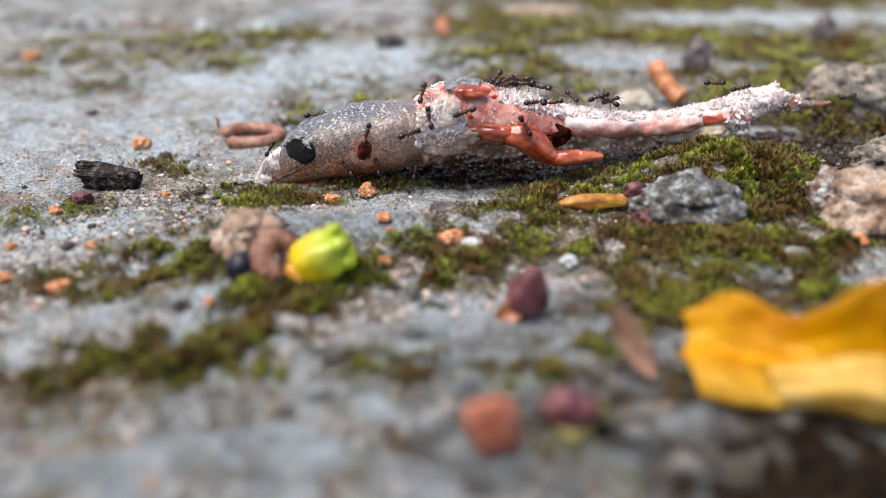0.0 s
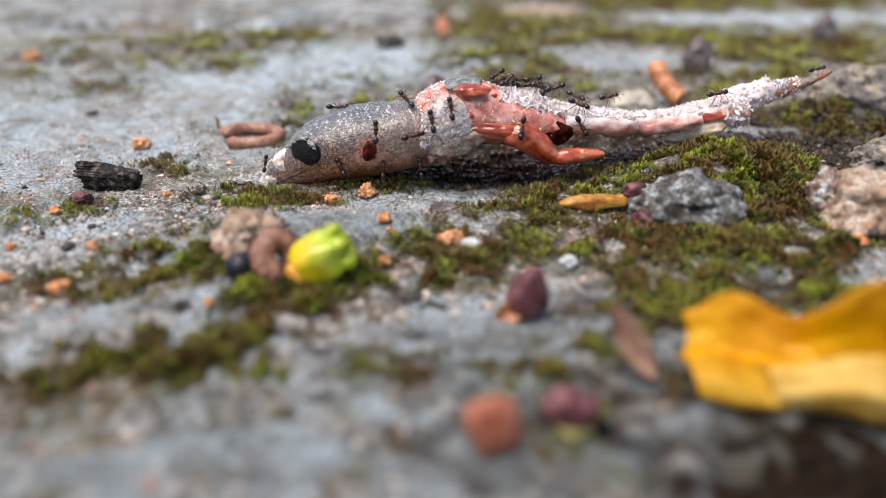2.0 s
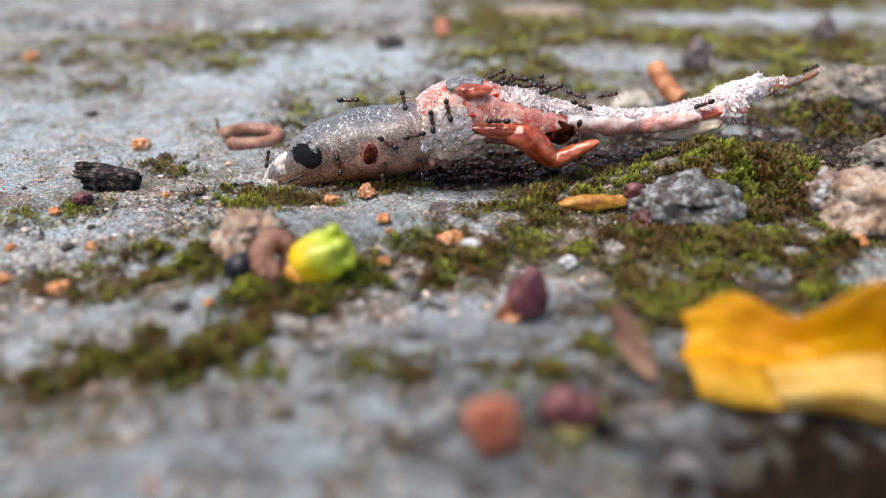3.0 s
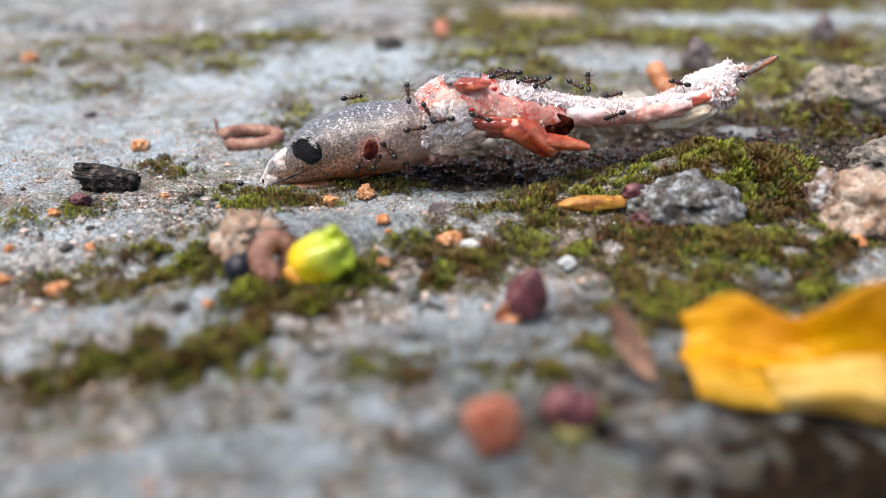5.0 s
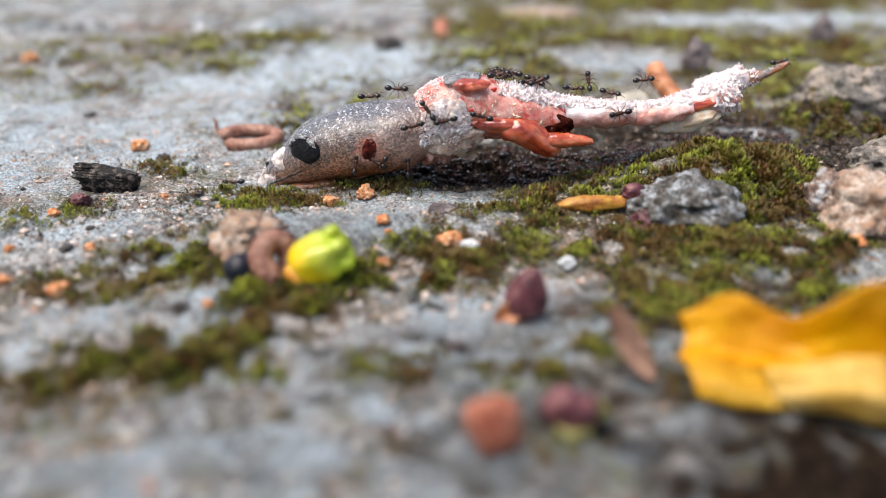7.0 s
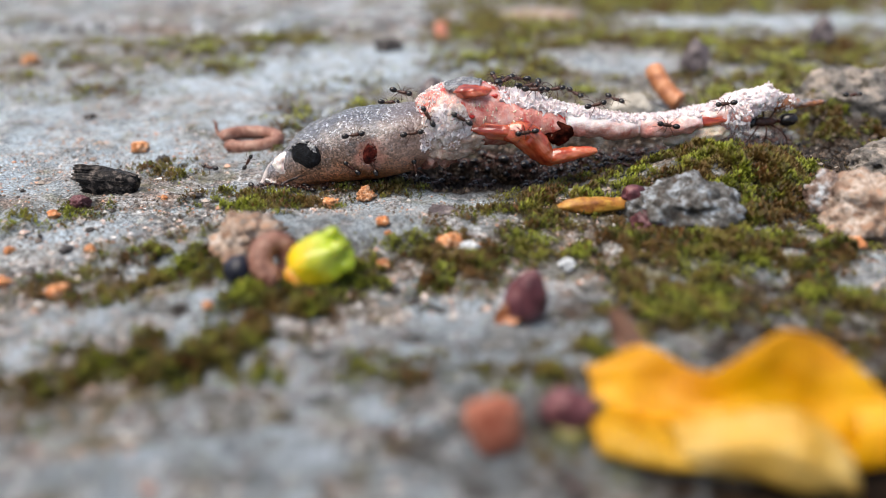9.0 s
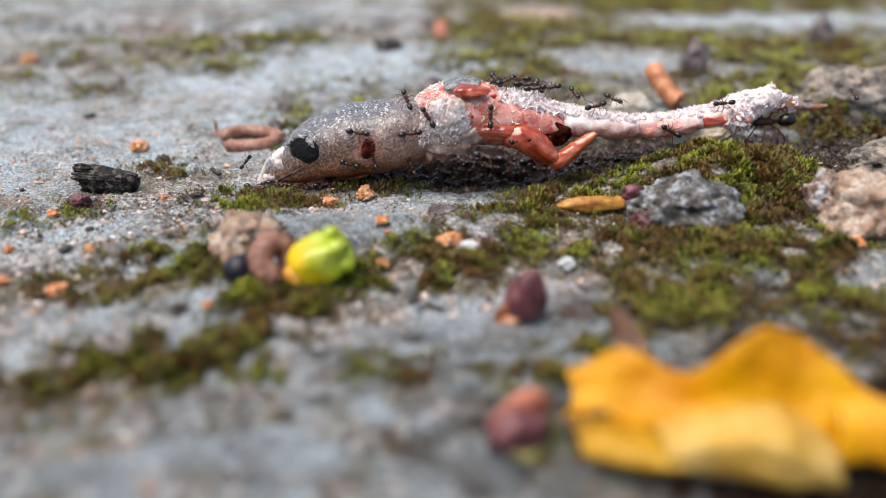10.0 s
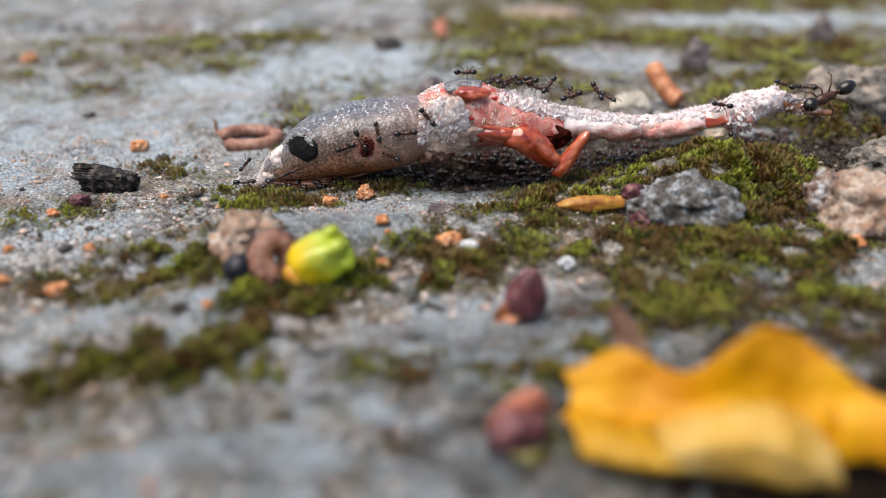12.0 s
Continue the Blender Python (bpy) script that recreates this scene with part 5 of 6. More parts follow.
TAIL_B_ROWS = [(0.0, 29.13, 6.11, 5.7), (1.5, 29.1, 6.33, 6.9), (2.5, 28.75, 6.43, 8.6), (3.2, 28.39, 6.87, 9.1), (5.0, 27.05, 8.19, 14.1), (5.5, 27.05, 8.19, 14.6), (6.5, 27.28, 8.04, 13.4), (7.2, 27.87, 7.55, 11.3), (9.0, 29.32, 6.33, 6.3), (9.5, 29.35, 6.26, 6.0), (10.5, 29.59, 6.15, 4.9), (12.0, 29.62, 6.0, 6.4)]
TAIL_C_ROWS = [(0.0, 36.69, 6.86, 11.5), (1.5, 35.93, 7.15, 14.5), (2.5, 35.19, 7.41, 17.0), (3.2, 34.46, 7.84, 17.8), (5.0, 30.96, 9.17, 21.2), (5.5, 30.82, 9.17, 22.8), (6.5, 31.4, 9.03, 20.9), (7.2, 32.79, 8.53, 18.5), (9.0, 36.17, 7.08, 13.2), (9.5, 36.55, 7.01, 13.5), (10.5, 36.62, 6.76, 13.3), (12.0, 36.97, 6.82, 10.9)]
TIP_ROWS = [(0.0, 41.69, 7.87, -8.2), (1.5, 41.54, 8.6, 14.2), (2.5, 40.4, 9.0, 16.2), (3.2, 38.97, 9.29, 11.4), (5.0, 34.31, 10.47, 18.2), (5.5, 34.09, 10.54, 19.9), (6.5, 34.63, 10.26, 17.9), (7.2, 36.46, 9.76, 15.5), (9.0, 41.13, 8.24, -6.3), (9.5, 41.37, 8.17, -8.3), (10.5, 42.13, 8.06, -13.6), (12.0, 43.02, 7.98, -17.6)]
THIGH_ROWS = [(0.0, 9.78, 6.59, -44.1), (1.5, 9.78, 6.59, -43.1), (2.2, 9.77, 6.67, -41.9), (2.5, 9.99, 6.55, -44.7), (3.2, 10.03, 6.69, -47.4), (5.0, 9.56, 7.66, -42.8), (5.5, 9.56, 7.66, -40.0), (6.5, 9.56, 7.66, -40.0), (7.2, 9.73, 7.46, -39.6), (9.0, 9.95, 7.19, -50.5), (9.5, 9.98, 6.93, -44.6), (10.0, 10.0, 6.77, -42.1), (12.0, 10.16, 6.55, -44.6)]
SHIN_ROWS = [(0.0, 13.26, 3.2, 8.2), (1.5, 13.39, 3.2, 8.0), (2.2, 13.38, 3.43, 13.1), (2.5, 13.27, 3.31, 31.2), (3.2, 13.33, 3.1, 29.0), (5.0, 11.75, 5.63, -4.4), (5.5, 11.74, 5.84, -3.9), (6.5, 11.74, 5.84, 2.0), (7.2, 12.19, 5.43, 4.5), (9.0, 12.77, 3.77, 14.0), (9.5, 13.47, 3.49, 10.3), (10.0, 13.96, 3.18, 46.0), (12.0, 14.44, 2.32, 63.4)]
HEAD_ROWS = [(0.0, 0.0, 0.0), (1.5, -0.01, -0.07), (2.0, 0.58, -0.09), (2.5, 0.57, -0.31), (3.0, 0.73, -0.45), (3.2, 0.74, -0.45), (5.0, 0.9, 0.21), (5.5, 0.77, 0.21), (6.5, 0.65, 0.34), (7.2, 0.73, 0.21), (8.8, 0.79, -0.07), (9.0, 0.79, -0.07), (9.5, 0.64, 0.35), (10.0, 0.66, 0.46), (11.0, 0.49, 0.51), (12.0, 0.56, 0.58)]

TORSO = [(0.29, 4.4, -1.68, 2.6), (1.81, 5.46, -1.76, 3.4), (3.85, 6.07, -1.59, 3.9), (6.2, 6.2, -1.44, 4.1), (8.53, 5.74, -1.43, 4.1), (10.85, 4.6, -1.56, 3.9), (13.19, 3.86, -1.7, 3.6), (15.54, 2.91, -1.69, 3.0), (17.56, 2.11, -1.1, 2.2)]
RUMP = [(-2.32, 1.76, -0.77, 1.6), (-1.31, 2.74, -1.62, 2.6), (0.74, 2.48, -1.46, 2.8), (3.46, 2.23, -1.15, 2.5), (6.2, 1.84, -1.2, 2.1), (9.28, 1.59, -1.17, 1.9), (11.31, 1.18, -0.51, 1.2)]
TAIL_A = [(-2.05, 0.62, -1.26, 1.2), (-0.66, 1.11, -1.85, 1.9), (1.3, 0.88, -1.79, 1.9), (4.76, 0.93, -1.6, 1.9), (8.53, 1.26, -1.33, 2.0), (10.77, 0.96, -0.48, 1.2)]
TAIL_B = [(-1.66, 0.06, -1.27, 1.2), (-0.25, 0.57, -1.93, 1.9), (2.4, 0.96, -1.89, 2.0), (5.19, 1.33, -2.1, 2.1), (8.31, 1.81, -2.11, 1.9)]
TAIL_C = [(-0.45, 1.46, -2.53, 1.9), (1.66, 1.62, -2.35, 1.8), (3.77, 1.49, -1.42, 1.5), (5.3, 1.77, -1.13, 1.3), (5.86, 1.22, -0.66, 0.8)]
TIP = [(-0.36, 0.68, -1.68, 1.1), (1.88, 0.64, -1.51, 1.0), (3.79, 0.25, -1.24, 0.8), (4.88, 0.18, -0.93, 0.6), (6.3, 0.31, -0.58, 0.5), (7.68, 0.51, -0.08, 0.3)]


def row0(rows):
    return rows[0][3], rows[0][1], rows[0][2]


torso = lizard_section("torso", TORSO, FLESH, "torn open pink and red torso", *row0(TORSO_ROWS), 84.2, 60, 0.35, 1.0)
rump = lizard_section("rump", RUMP, TAIL_FLESH, "pink rump flesh", *row0(RUMP_ROWS), 85.0, 40, 0.25, 2.0)
tail_a = lizard_section("tail_section", TAIL_A, TAIL_FLESH, "pink tail root", *row0(TAIL_A_ROWS), 86.5, 40, 0.45, 3.0)
tail_b = lizard_section("tail_section", TAIL_B, TAIL_FLESH, "pink and white tail middle", *row0(TAIL_B_ROWS), 88.5, 40, 0.45, 4.0)
tail_c = lizard_section("tail_section", TAIL_C, CRUMBLY, "white crumbly torn tail end", *row0(TAIL_C_ROWS), 90.5, 40, 0.45, 5.0)
tip = lizard_section("tail_tip", TIP, SKIN_TIP, "thin strip of tail skin, grey above and orange below", *row0(TIP_ROWS), 91.5, 40, 0.15, 6.0)
THIGH = [(-2.3, -0.9, -1.6, 0.4), (-1.4, 0.4, -2.7, 1.3), (0.08, 1.12, -2.15, 1.5), (2.13, 1.29, -1.68, 1.3), (3.78, 0.93, -1.3, 1.1), (4.8, 0.76, -0.5, 0.6)]
SHIN = [(-0.82, 1.31, -0.23, 0.8), (0.36, 1.35, -0.47, 1.05), (2.2, 1.15, -0.5, 0.9), (4.1, 0.75, -0.5, 0.7), (5.4, 0.2, -0.35, 0.35)]
thigh = lizard_section("thigh", THIGH, MUSCLE, "orange-red bare thigh muscle", *row0(THIGH_ROWS), 80.5, 36, 0.15, 7.0)
shin = lizard_section("shin", SHIN, MUSCLE, "orange-red leg stump", *row0(SHIN_ROWS), 80.5, 36, 0.12, 8.0)


def dress_sections():
    rng = random.Random(11)
    for ob, st, n, lo, hi in ((torso, TORSO, 500, 0.5, 1.9), (rump, RUMP, 1800, 0.4, 2.35), (tail_a, TAIL_A, 1800, 0.4, 2.1), (tail_b, TAIL_B, 1900, 0.4, 2.15), (tail_c, TAIL_C, 900, -3.0, 3.0), (tip, TIP[:3], 320, -3.0, 3.0)):
        fine = refine(st, 40)
        small, big = (0.04, 0.14) if ob is torso else (0.05, 0.25)
        bm = crumbs_on(rng, n, lambda g: surface_point(fine, g.uniform(0.03, 0.97), g.uniform(lo, hi)), small, big)
        tagged(part("dried_flesh", bm, CRUMBLY, ob, "white crumbly dried flesh along the back", smooth=False), kind="stuff")
    fine = refine(TORSO, 40)
    bm = crumbs_on(rng, 1500, lambda g: surface_point(fine, 0.56 + 0.44 * g.random() ** 0.7, g.uniform(0.8, 2.3)), 0.08, 0.38)
    tagged(part("dried_flesh", bm, CRUMBLY, torso, "thick white crumbly flesh towards the tail", smooth=False), kind="stuff")
    fine_b = refine(TAIL_B, 40)
    bm = crumbs_on(rng, 700, lambda g: surface_point(fine_b, g.uniform(0.72, 1.02), g.uniform(-3.0, 3.2)), 0.06, 0.34)
    tagged(part("dried_flesh", bm, CRUMBLY, tail_b, "white frayed flesh where the tail tears", smooth=False), kind="stuff")
    bm = crumbs_on(rng, 700, lambda g: surface_point(fine, 0.3 * g.random() ** 1.3, g.uniform(1.2, 3.0)), 0.04, 0.16)
    tagged(part("pink_crust", bm, TAIL_FLESH, torso, "pink and white granular flesh", smooth=False), kind="stuff")
    # dorsal skin patch, muscle bands and a flat dark lump that paints the hollow's shade
    c = TORSO_ROWS[0]

    def local(p):
        """A place in the lizard's space at rest, seen from the torso."""
        m = spot_mm(c[1], 84.2 - LY, c[2], 0, -c[3], 0).inverted()
        return m @ (Vector((p[0], p[1] - LY, p[2])) * MM) / MM

    def lump(name, p, size, material, label, seed, ry=0, lumpy=0.3):
        q = local(p)
        part(name, roughen(blob(size, seed, 4, lumpy, 0, 0.1), 0.6, 0.15, seed), material, torso, label, spot_mm(q.x, q.y, q.z - size[2], 0, ry, 0))

    lump("skin_patch", (2.34, 83.5, 11.53), (2.3, 2.4, 0.55), SKIN_DARK, "dark scaly skin left on the back", 3.0, -2)
    lump("muscle_band", (3.05, 81.3, 11.3), (2.0, 1.0, 0.75), MUSCLE, "orange muscle band", 5.0, 2)
    lump("muscle_band", (5.9, 80.45, 6.86), (4.4, 0.9, 1.0), MUSCLE, "orange-red muscle along the flank", 6.0, 12)
    lump("muscle_band", (2.9, 80.9, 6.3), (2.4, 0.7, 0.6), MUSCLE, "orange-red muscle along the flank", 7.0, 4)
    lump("hollow", (13.19, 81.6, 5.96), (1.7, 0.35, 1.35), HOLLOW_SHADE, "flat dark red lump painted as the shade of the body hollow", 8.0, 0, 0.12)
    lump("blood_spot", (5.69, 80.5, 10.95), (0.36, 0.2, 0.28), BLOOD, "fresh red spot", 9.0)
    lump("blood_spot", (3.18, 79.9, 8.79), (0.32, 0.2, 0.26), BLOOD, "fresh red spot", 4.0)
    # Pale crumbs that imitate wet glints along the flank muscle.
    bm = crumbs_on(rng, 90, lambda g: surface_point(fine, g.uniform(0.3, 0.9), g.uniform(2.5, 3.5)), 0.05, 0.2)
    tagged(part("wet_crust", bm, FATTY, torso, "small pale flecks painted as wet glints on the flank"), kind="stuff")
    part("flesh_shred", roughen(blob((0.9, 0.8, 1.7), 5.0, 4, 0.4, 0, 0.2), 0.4, 0.2, 2.0), CRUMBLY, tail_c, "hanging white shred", spot_mm(0.4, -0.9, -3.2, 0, 18, 0))
    part("red_groove", blob((3.2, 0.6, 0.65), 4.0, 3, 0.3), MUSCLE, tail_b, "red muscle in the tail groove", spot_mm(3.0, -1.75, -0.9, 0, 3, 0))
    part("membrane", roughen(blob((3.9, 0.9, 1.25), 6.0, 4, 0.25), 0.5, 0.12, 2.0), FATTY, tail_b, "cream tendon under the tail", spot_mm(2.2, -1.8, -3.3, 0, -4, 0))


dress_sections()


# ---- ants ----
def ant_leg(side, lean, long):
    """One leg, from the chest out, up to the knee and down to the foot."""
    s = side
    pts = [(0, 0, 0), (lean * 0.35, s * 0.42, 0.3), (lean * 0.75, s * 0.85, 0.12), (lean * 1.0, s * 1.12, -0.42), (lean * 1.22, s * 1.28, -0.5)]
    return tube([(a * long, b * long, c) for a, b, c in pts], [0.06, 0.055, 0.045, 0.03, 0.02], 6)


def build_ant():
    root = thing("ant", spot_mm(0, 0, 0), "small glossy dark red-brown ant", "ant", "ants on the lizard")
    head = part("head", blob((0.48, 0.42, 0.34), 1.0, 3, 0.05, 0, 0), ANT_DARK, root, "", spot_mm(1.12, 0, 0.26))
    for s in (1, -1):
        part("mandible", tube([(0.3, 0.14 * s, 0.25), (0.5, 0.16 * s, 0.2), (0.6, 0.03 * s, 0.17)], [0.06, 0.05, 0.02], 6), ANT_RED, head)
    part("chest", loft(refine([(-0.78, 0.52, 0.34, 0.12), (-0.45, 0.74, 0.28, 0.26), (0.0, 0.78, 0.24, 0.3), (0.42, 0.88, 0.3, 0.34), (0.8, 0.7, 0.4, 0.16)], 14), 10), ANT_RED, root)
    part("waist", blob((0.16, 0.14, 0.2), 2.0, 2, 0.05, 0, 0), ANT_RED, root, "", spot_mm(-0.88, 0, 0.36))
    part("abdomen", blob((0.6, 0.42, 0.4), 3.0, 3, 0.03, 0, 0), ANT_DARK, root, "glossy black abdomen", spot_mm(-1.46, 0, 0.22, 0, 8, 0))
    for s in (1, -1):
        for x, lean, long in ((0.45, 0.9, 0.95), (0.1, 0.1, 1.0), (-0.25, -0.95, 1.15)):
            part("leg", ant_leg(s, lean, long), ANT_RED, root, "", spot_mm(x, 0.14 * s, 0.5))
        part("antenna", tube([(0.25, 0.12 * s, 0.4), (0.5, 0.45 * s, 0.62), (0.95, 0.62 * s, 0.45), (1.25, 0.6 * s, 0.32)], [0.035, 0.03, 0.035, 0.04], 6), ANT_RED, head)
    return root


ant = build_ant()


def ant_pose(x, y, z, heading, up):
    """A pose in millimetres with the ant's back along up; heading: degrees in the picture's plane for steep ups, else on the ground."""
    n = Vector(up).normalized()
    a = radians(heading)
    f = Vector((math.cos(a), 0, math.sin(a))) if abs(n.y) > 0.6 else Vector((math.cos(a), math.sin(a), 0))
    f = (f - n * f.dot(n)).normalized()
    m = Matrix((f, n.cross(f), n)).transposed().to_4x4()
    return Matrix.Translation(Vector((x, y, z)) * MM) @ m


SIDE, TOP, SLOPE = (0, -1, 0.35), (0, -0.25, 1), (0, -0.75, 0.66)
WALKS = []


def ant_track(rows, up, size=1.0, label=""):
    """An ant that goes through rows (t, x, y, z, heading)."""
    keys = []
    for t, x, y, z, h in rows:
        keys.append((t, ant_pose(x, y, z, h, up)))
    WALKS.append((keys, size, label))


def ant_on_ground(rows, size=1.0, label=""):
    keys = [(t, ant_pose(x, y, on_ground(x, y) + 0.05, h, (0.0, 0.0, 1.0))) for t, x, y, h in rows]
    WALKS.append((keys, size, label))


# those that can be followed one by one
ant_track([(0.0, -1.52, 79.6, 8.95, 100.0), (1.5, -1.39, 79.6, 8.75, 105.0), (2.5, -1.19, 79.6, 8.52, 95.0), (5.0, -1.54, 79.6, 9.73, 120.0), (6.5, -1.6, 79.6, 9.99, 125.0), (9.0, -1.5, 79.6, 9.47, 120.0), (12.0, -1.59, 79.6, 9.24, 130.0)], SIDE)
ant_track([(0.0, -3.63, 79.2, 7.17, 20.0), (2.5, -3.11, 79.2, 6.94, 15.0), (5.0, -2.82, 79.2, 7.9, 10.0), (6.5, -3.07, 79.2, 8.29, 15.0), (9.0, -3.16, 79.2, 7.57, 10.0), (12.0, -3.83, 79.2, 7.4, 5.0)], SIDE)
ant_track([(0.0, -8.5, 78.9, 7.27, 75.0), (1.5, -8.18, 78.9, 7.27, 60.0), (2.5, -6.56, 78.9, 7.9, 120.0), (3.2, -5.95, 78.9, 5.63, -60.0), (5.0, -5.87, 78.9, 5.33, -50.0), (7.0, -7.36, 79.3, 3.81, -30.0), (8.8, -9.7, 79.0, 7.37, 10.0), (9.5, -9.55, 79.0, 7.51, 0.0), (10.5, -8.89, 79.0, 7.68, -20.0), (12.0, -8.94, 79.0, 6.54, -60.0)], SIDE)
ant_track([(0.0, -2.31, 82.0, 10.9, 80.0), (1.5, -3.6, 81.8, 10.57, 150.0), (2.5, -4.61, 84.0, 9.48, 100.0), (5.0, -3.82, 82.0, 11.1, 95.0), (6.5, -4.99, 82.5, 11.35, 10.0), (9.0, -4.44, 82.5, 11.15, -20.0), (10.5, -3.71, 81.0, 10.45, 140.0), (11.1, -3.45, 81.0, 10.57, 140.0), (11.5, -1.17, 82.5, 12.19, 20.0), (12.0, 2.92, 84.5, 12.74, 0.0)], SLOPE)
ant_track([(0.0, 7.3, 84.5, 11.39, 40.0), (3.0, 7.54, 84.5, 11.55, 60.0), (5.3, 6.77, 84.5, 12.25, 30.0), (7.0, 6.78, 84.5, 12.25, 20.0), (9.0, 7.49, 84.5, 11.85, 40.0), (12.0, 7.73, 84.5, 11.62, 30.0)], TOP, 1.1)
ant_track([(0.0, 8.76, 86.0, 11.11, 170.0), (3.0, 8.6, 86.0, 11.28, 160.0), (5.3, 7.88, 86.0, 12.12, 170.0), (7.0, 8.02, 86.0, 12.12, 150.0), (9.0, 8.95, 86.0, 11.58, 170.0), (12.0, 9.0, 86.0, 11.35, 180.0)], TOP, 1.1)
ant_track([(0.0, 10.34, 81.5, 9.87, 190.0), (1.5, 11.2, 84.0, 11.06, 100.0), (2.5, 11.33, 84.0, 11.36, 95.0), (5.0, 11.72, 84.5, 11.58, 40.0), (7.0, 11.39, 84.5, 11.78, 30.0), (9.0, 10.76, 84.0, 11.06, 0.0), (12.0, 12.54, 84.0, 11.49, 60.0)], SLOPE)
ant_track([(0.0, 12.46, 81.5, 9.87, 10.0), (1.5, 13.2, 85.0, 10.64, 20.0), (3.0, 13.06, 85.0, 10.54, 30.0), (5.0, 10.13, 85.0, 11.58, 10.0), (7.0, 10.34, 85.0, 11.58, 15.0), (9.0, 13.33, 85.0, 10.85, 10.0), (12.0, 10.22, 85.0, 11.48, 15.0)], SLOPE)
ant_track([(0.0, 19.36, 84.5, 9.23, 140.0), (1.5, 15.88, 83.5, 9.13, -30.0), (3.0, 16.27, 83.5, 8.96, -30.0), (5.0, 17.37, 86.5, 11.11, 90.0), (6.5, 17.47, 86.5, 11.45, 95.0), (7.2, 17.41, 86.5, 11.04, 90.0), (9.0, 18.14, 84.0, 9.25, 20.0), (10.5, 18.2, 84.0, 9.02, 25.0), (11.3, 17.78, 84.0, 10.0, 60.0), (12.0, 18.36, 85.5, 10.34, 110.0)], SLOPE)
ant_track([(0.0, 18.63, 86.0, 9.34, 20.0), (1.5, 17.74, 84.0, 7.81, -40.0), (2.5, 15.24, 82.0, 6.17, -80.0), (5.0, 20.11, 83.5, 8.04, 200.0), (6.5, 20.45, 83.5, 7.97, 195.0), (7.2, 21.1, 83.5, 8.38, 190.0), (9.0, 26.91, 84.5, 6.75, 170.0), (10.0, 27.39, 84.5, 5.96, 150.0), (10.5, 29.85, 85.5, 8.15, 120.0), (12.0, 33.92, 87.0, 8.31, 170.0)], SIDE)
ant_track([(0.0, 2.27, 79.4, 9.47, 200.0), (1.5, 1.01, 79.6, 10.05, 110.0), (2.5, 0.77, 79.6, 10.02, 95.0), (5.0, 0.03, 79.2, 8.88, 190.0), (6.5, 0.28, 79.2, 8.75, 195.0), (9.0, 2.21, 79.2, 9.27, 150.0), (10.5, 7.28, 79.6, 9.96, 60.0), (11.3, 10.26, 82.0, 10.91, 30.0), (12.0, 15.25, 84.0, 10.29, 20.0)], SIDE)
ant_track([(0.0, 9.3, 79.6, 7.76, -60.0), (1.5, 9.46, 79.6, 7.3, -70.0), (3.0, 6.12, 79.4, 8.59, 180.0), (5.0, 4.19, 79.4, 9.21, 160.0), (7.0, 4.33, 79.4, 9.27, 165.0), (9.0, 9.52, 79.6, 7.5, 190.0), (12.0, 5.2, 80.0, 4.48, 180.0)], SIDE)
ant_track([(0.0, 32.95, 88.0, 10.29, 0.0), (1.5, 33.25, 88.0, 10.57, 20.0), (2.5, 32.67, 86.5, 8.04, -20.0), (3.2, 30.83, 86.5, 8.32, 170.0), (5.0, 28.64, 88.0, 10.5, 160.0), (6.5, 24.0, 89.0, 11.2, 20.0), (7.2, 25.25, 88.0, 10.5, 10.0), (9.0, 34.14, 86.5, 8.57, 190.0), (10.5, 33.84, 86.5, 8.54, 180.0), (12.0, 35.27, 86.5, 5.63, 90.0)], SLOPE)
ant_track([(0.0, -20.24, 82.0, 4.39, 60.0), (1.5, -20.87, 81.0, 2.8, 80.0), (3.0, -20.65, 82.0, 3.23, 80.0), (5.0, -21.52, 83.0, -0.71, 100.0), (7.0, -20.92, 83.0, 1.51, 90.0), (9.0, -23.4, 84.0, 2.36, 60.0), (12.0, -23.69, 84.0, 1.88, 50.0)], SIDE, 0.8)
ant_track([(0.0, -15.23, 85.5, 6.99, 20.0), (1.5, -13.49, 85.5, 7.55, 10.0), (2.5, -11.53, 85.0, 8.57, 0.0), (5.0, -10.45, 85.0, 9.43, 20.0), (6.5, -9.45, 85.0, 9.49, 10.0), (7.2, -7.94, 85.0, 9.56, 5.0), (9.0, -6.29, 88.0, 8.19, 0.0), (12.0, -6.95, 88.0, 7.87, 170.0)], TOP)
ant_track([(0.0, -11.04, 79.4, 3.01, 120.0), (3.0, -11.94, 79.4, 3.39, 100.0), (5.0, -9.17, 79.2, 4.06, 60.0), (7.0, -9.82, 79.2, 3.71, 80.0), (9.0, -10.35, 79.4, 3.42, 140.0), (12.0, -10.93, 79.2, 5.66, 200.0)], SIDE, 0.9)
ant_track([(0.0, -7.54, 79.2, 3.36, 100.0), (3.0, -6.72, 79.2, 3.05, 80.0), (5.0, -7.35, 79.2, 4.06, 60.0), (7.0, -5.75, 79.2, 5.08, 50.0), (9.0, -7.84, 79.2, 3.78, 110.0), (12.0, -7.1, 79.0, 7.73, 100.0)], SIDE, 0.9)
ant_track([(0.0, -3.21, 79.6, 2.65, 80.0), (3.0, -2.5, 79.6, 3.03, 100.0), (5.0, -4.03, 79.6, 2.86, 90.0), (7.0, -3.88, 79.6, 3.21, 90.0), (9.0, -2.99, 79.6, 3.21, 100.0), (12.0, -5.82, 79.2, 4.78, 150.0)], SIDE, 0.9)
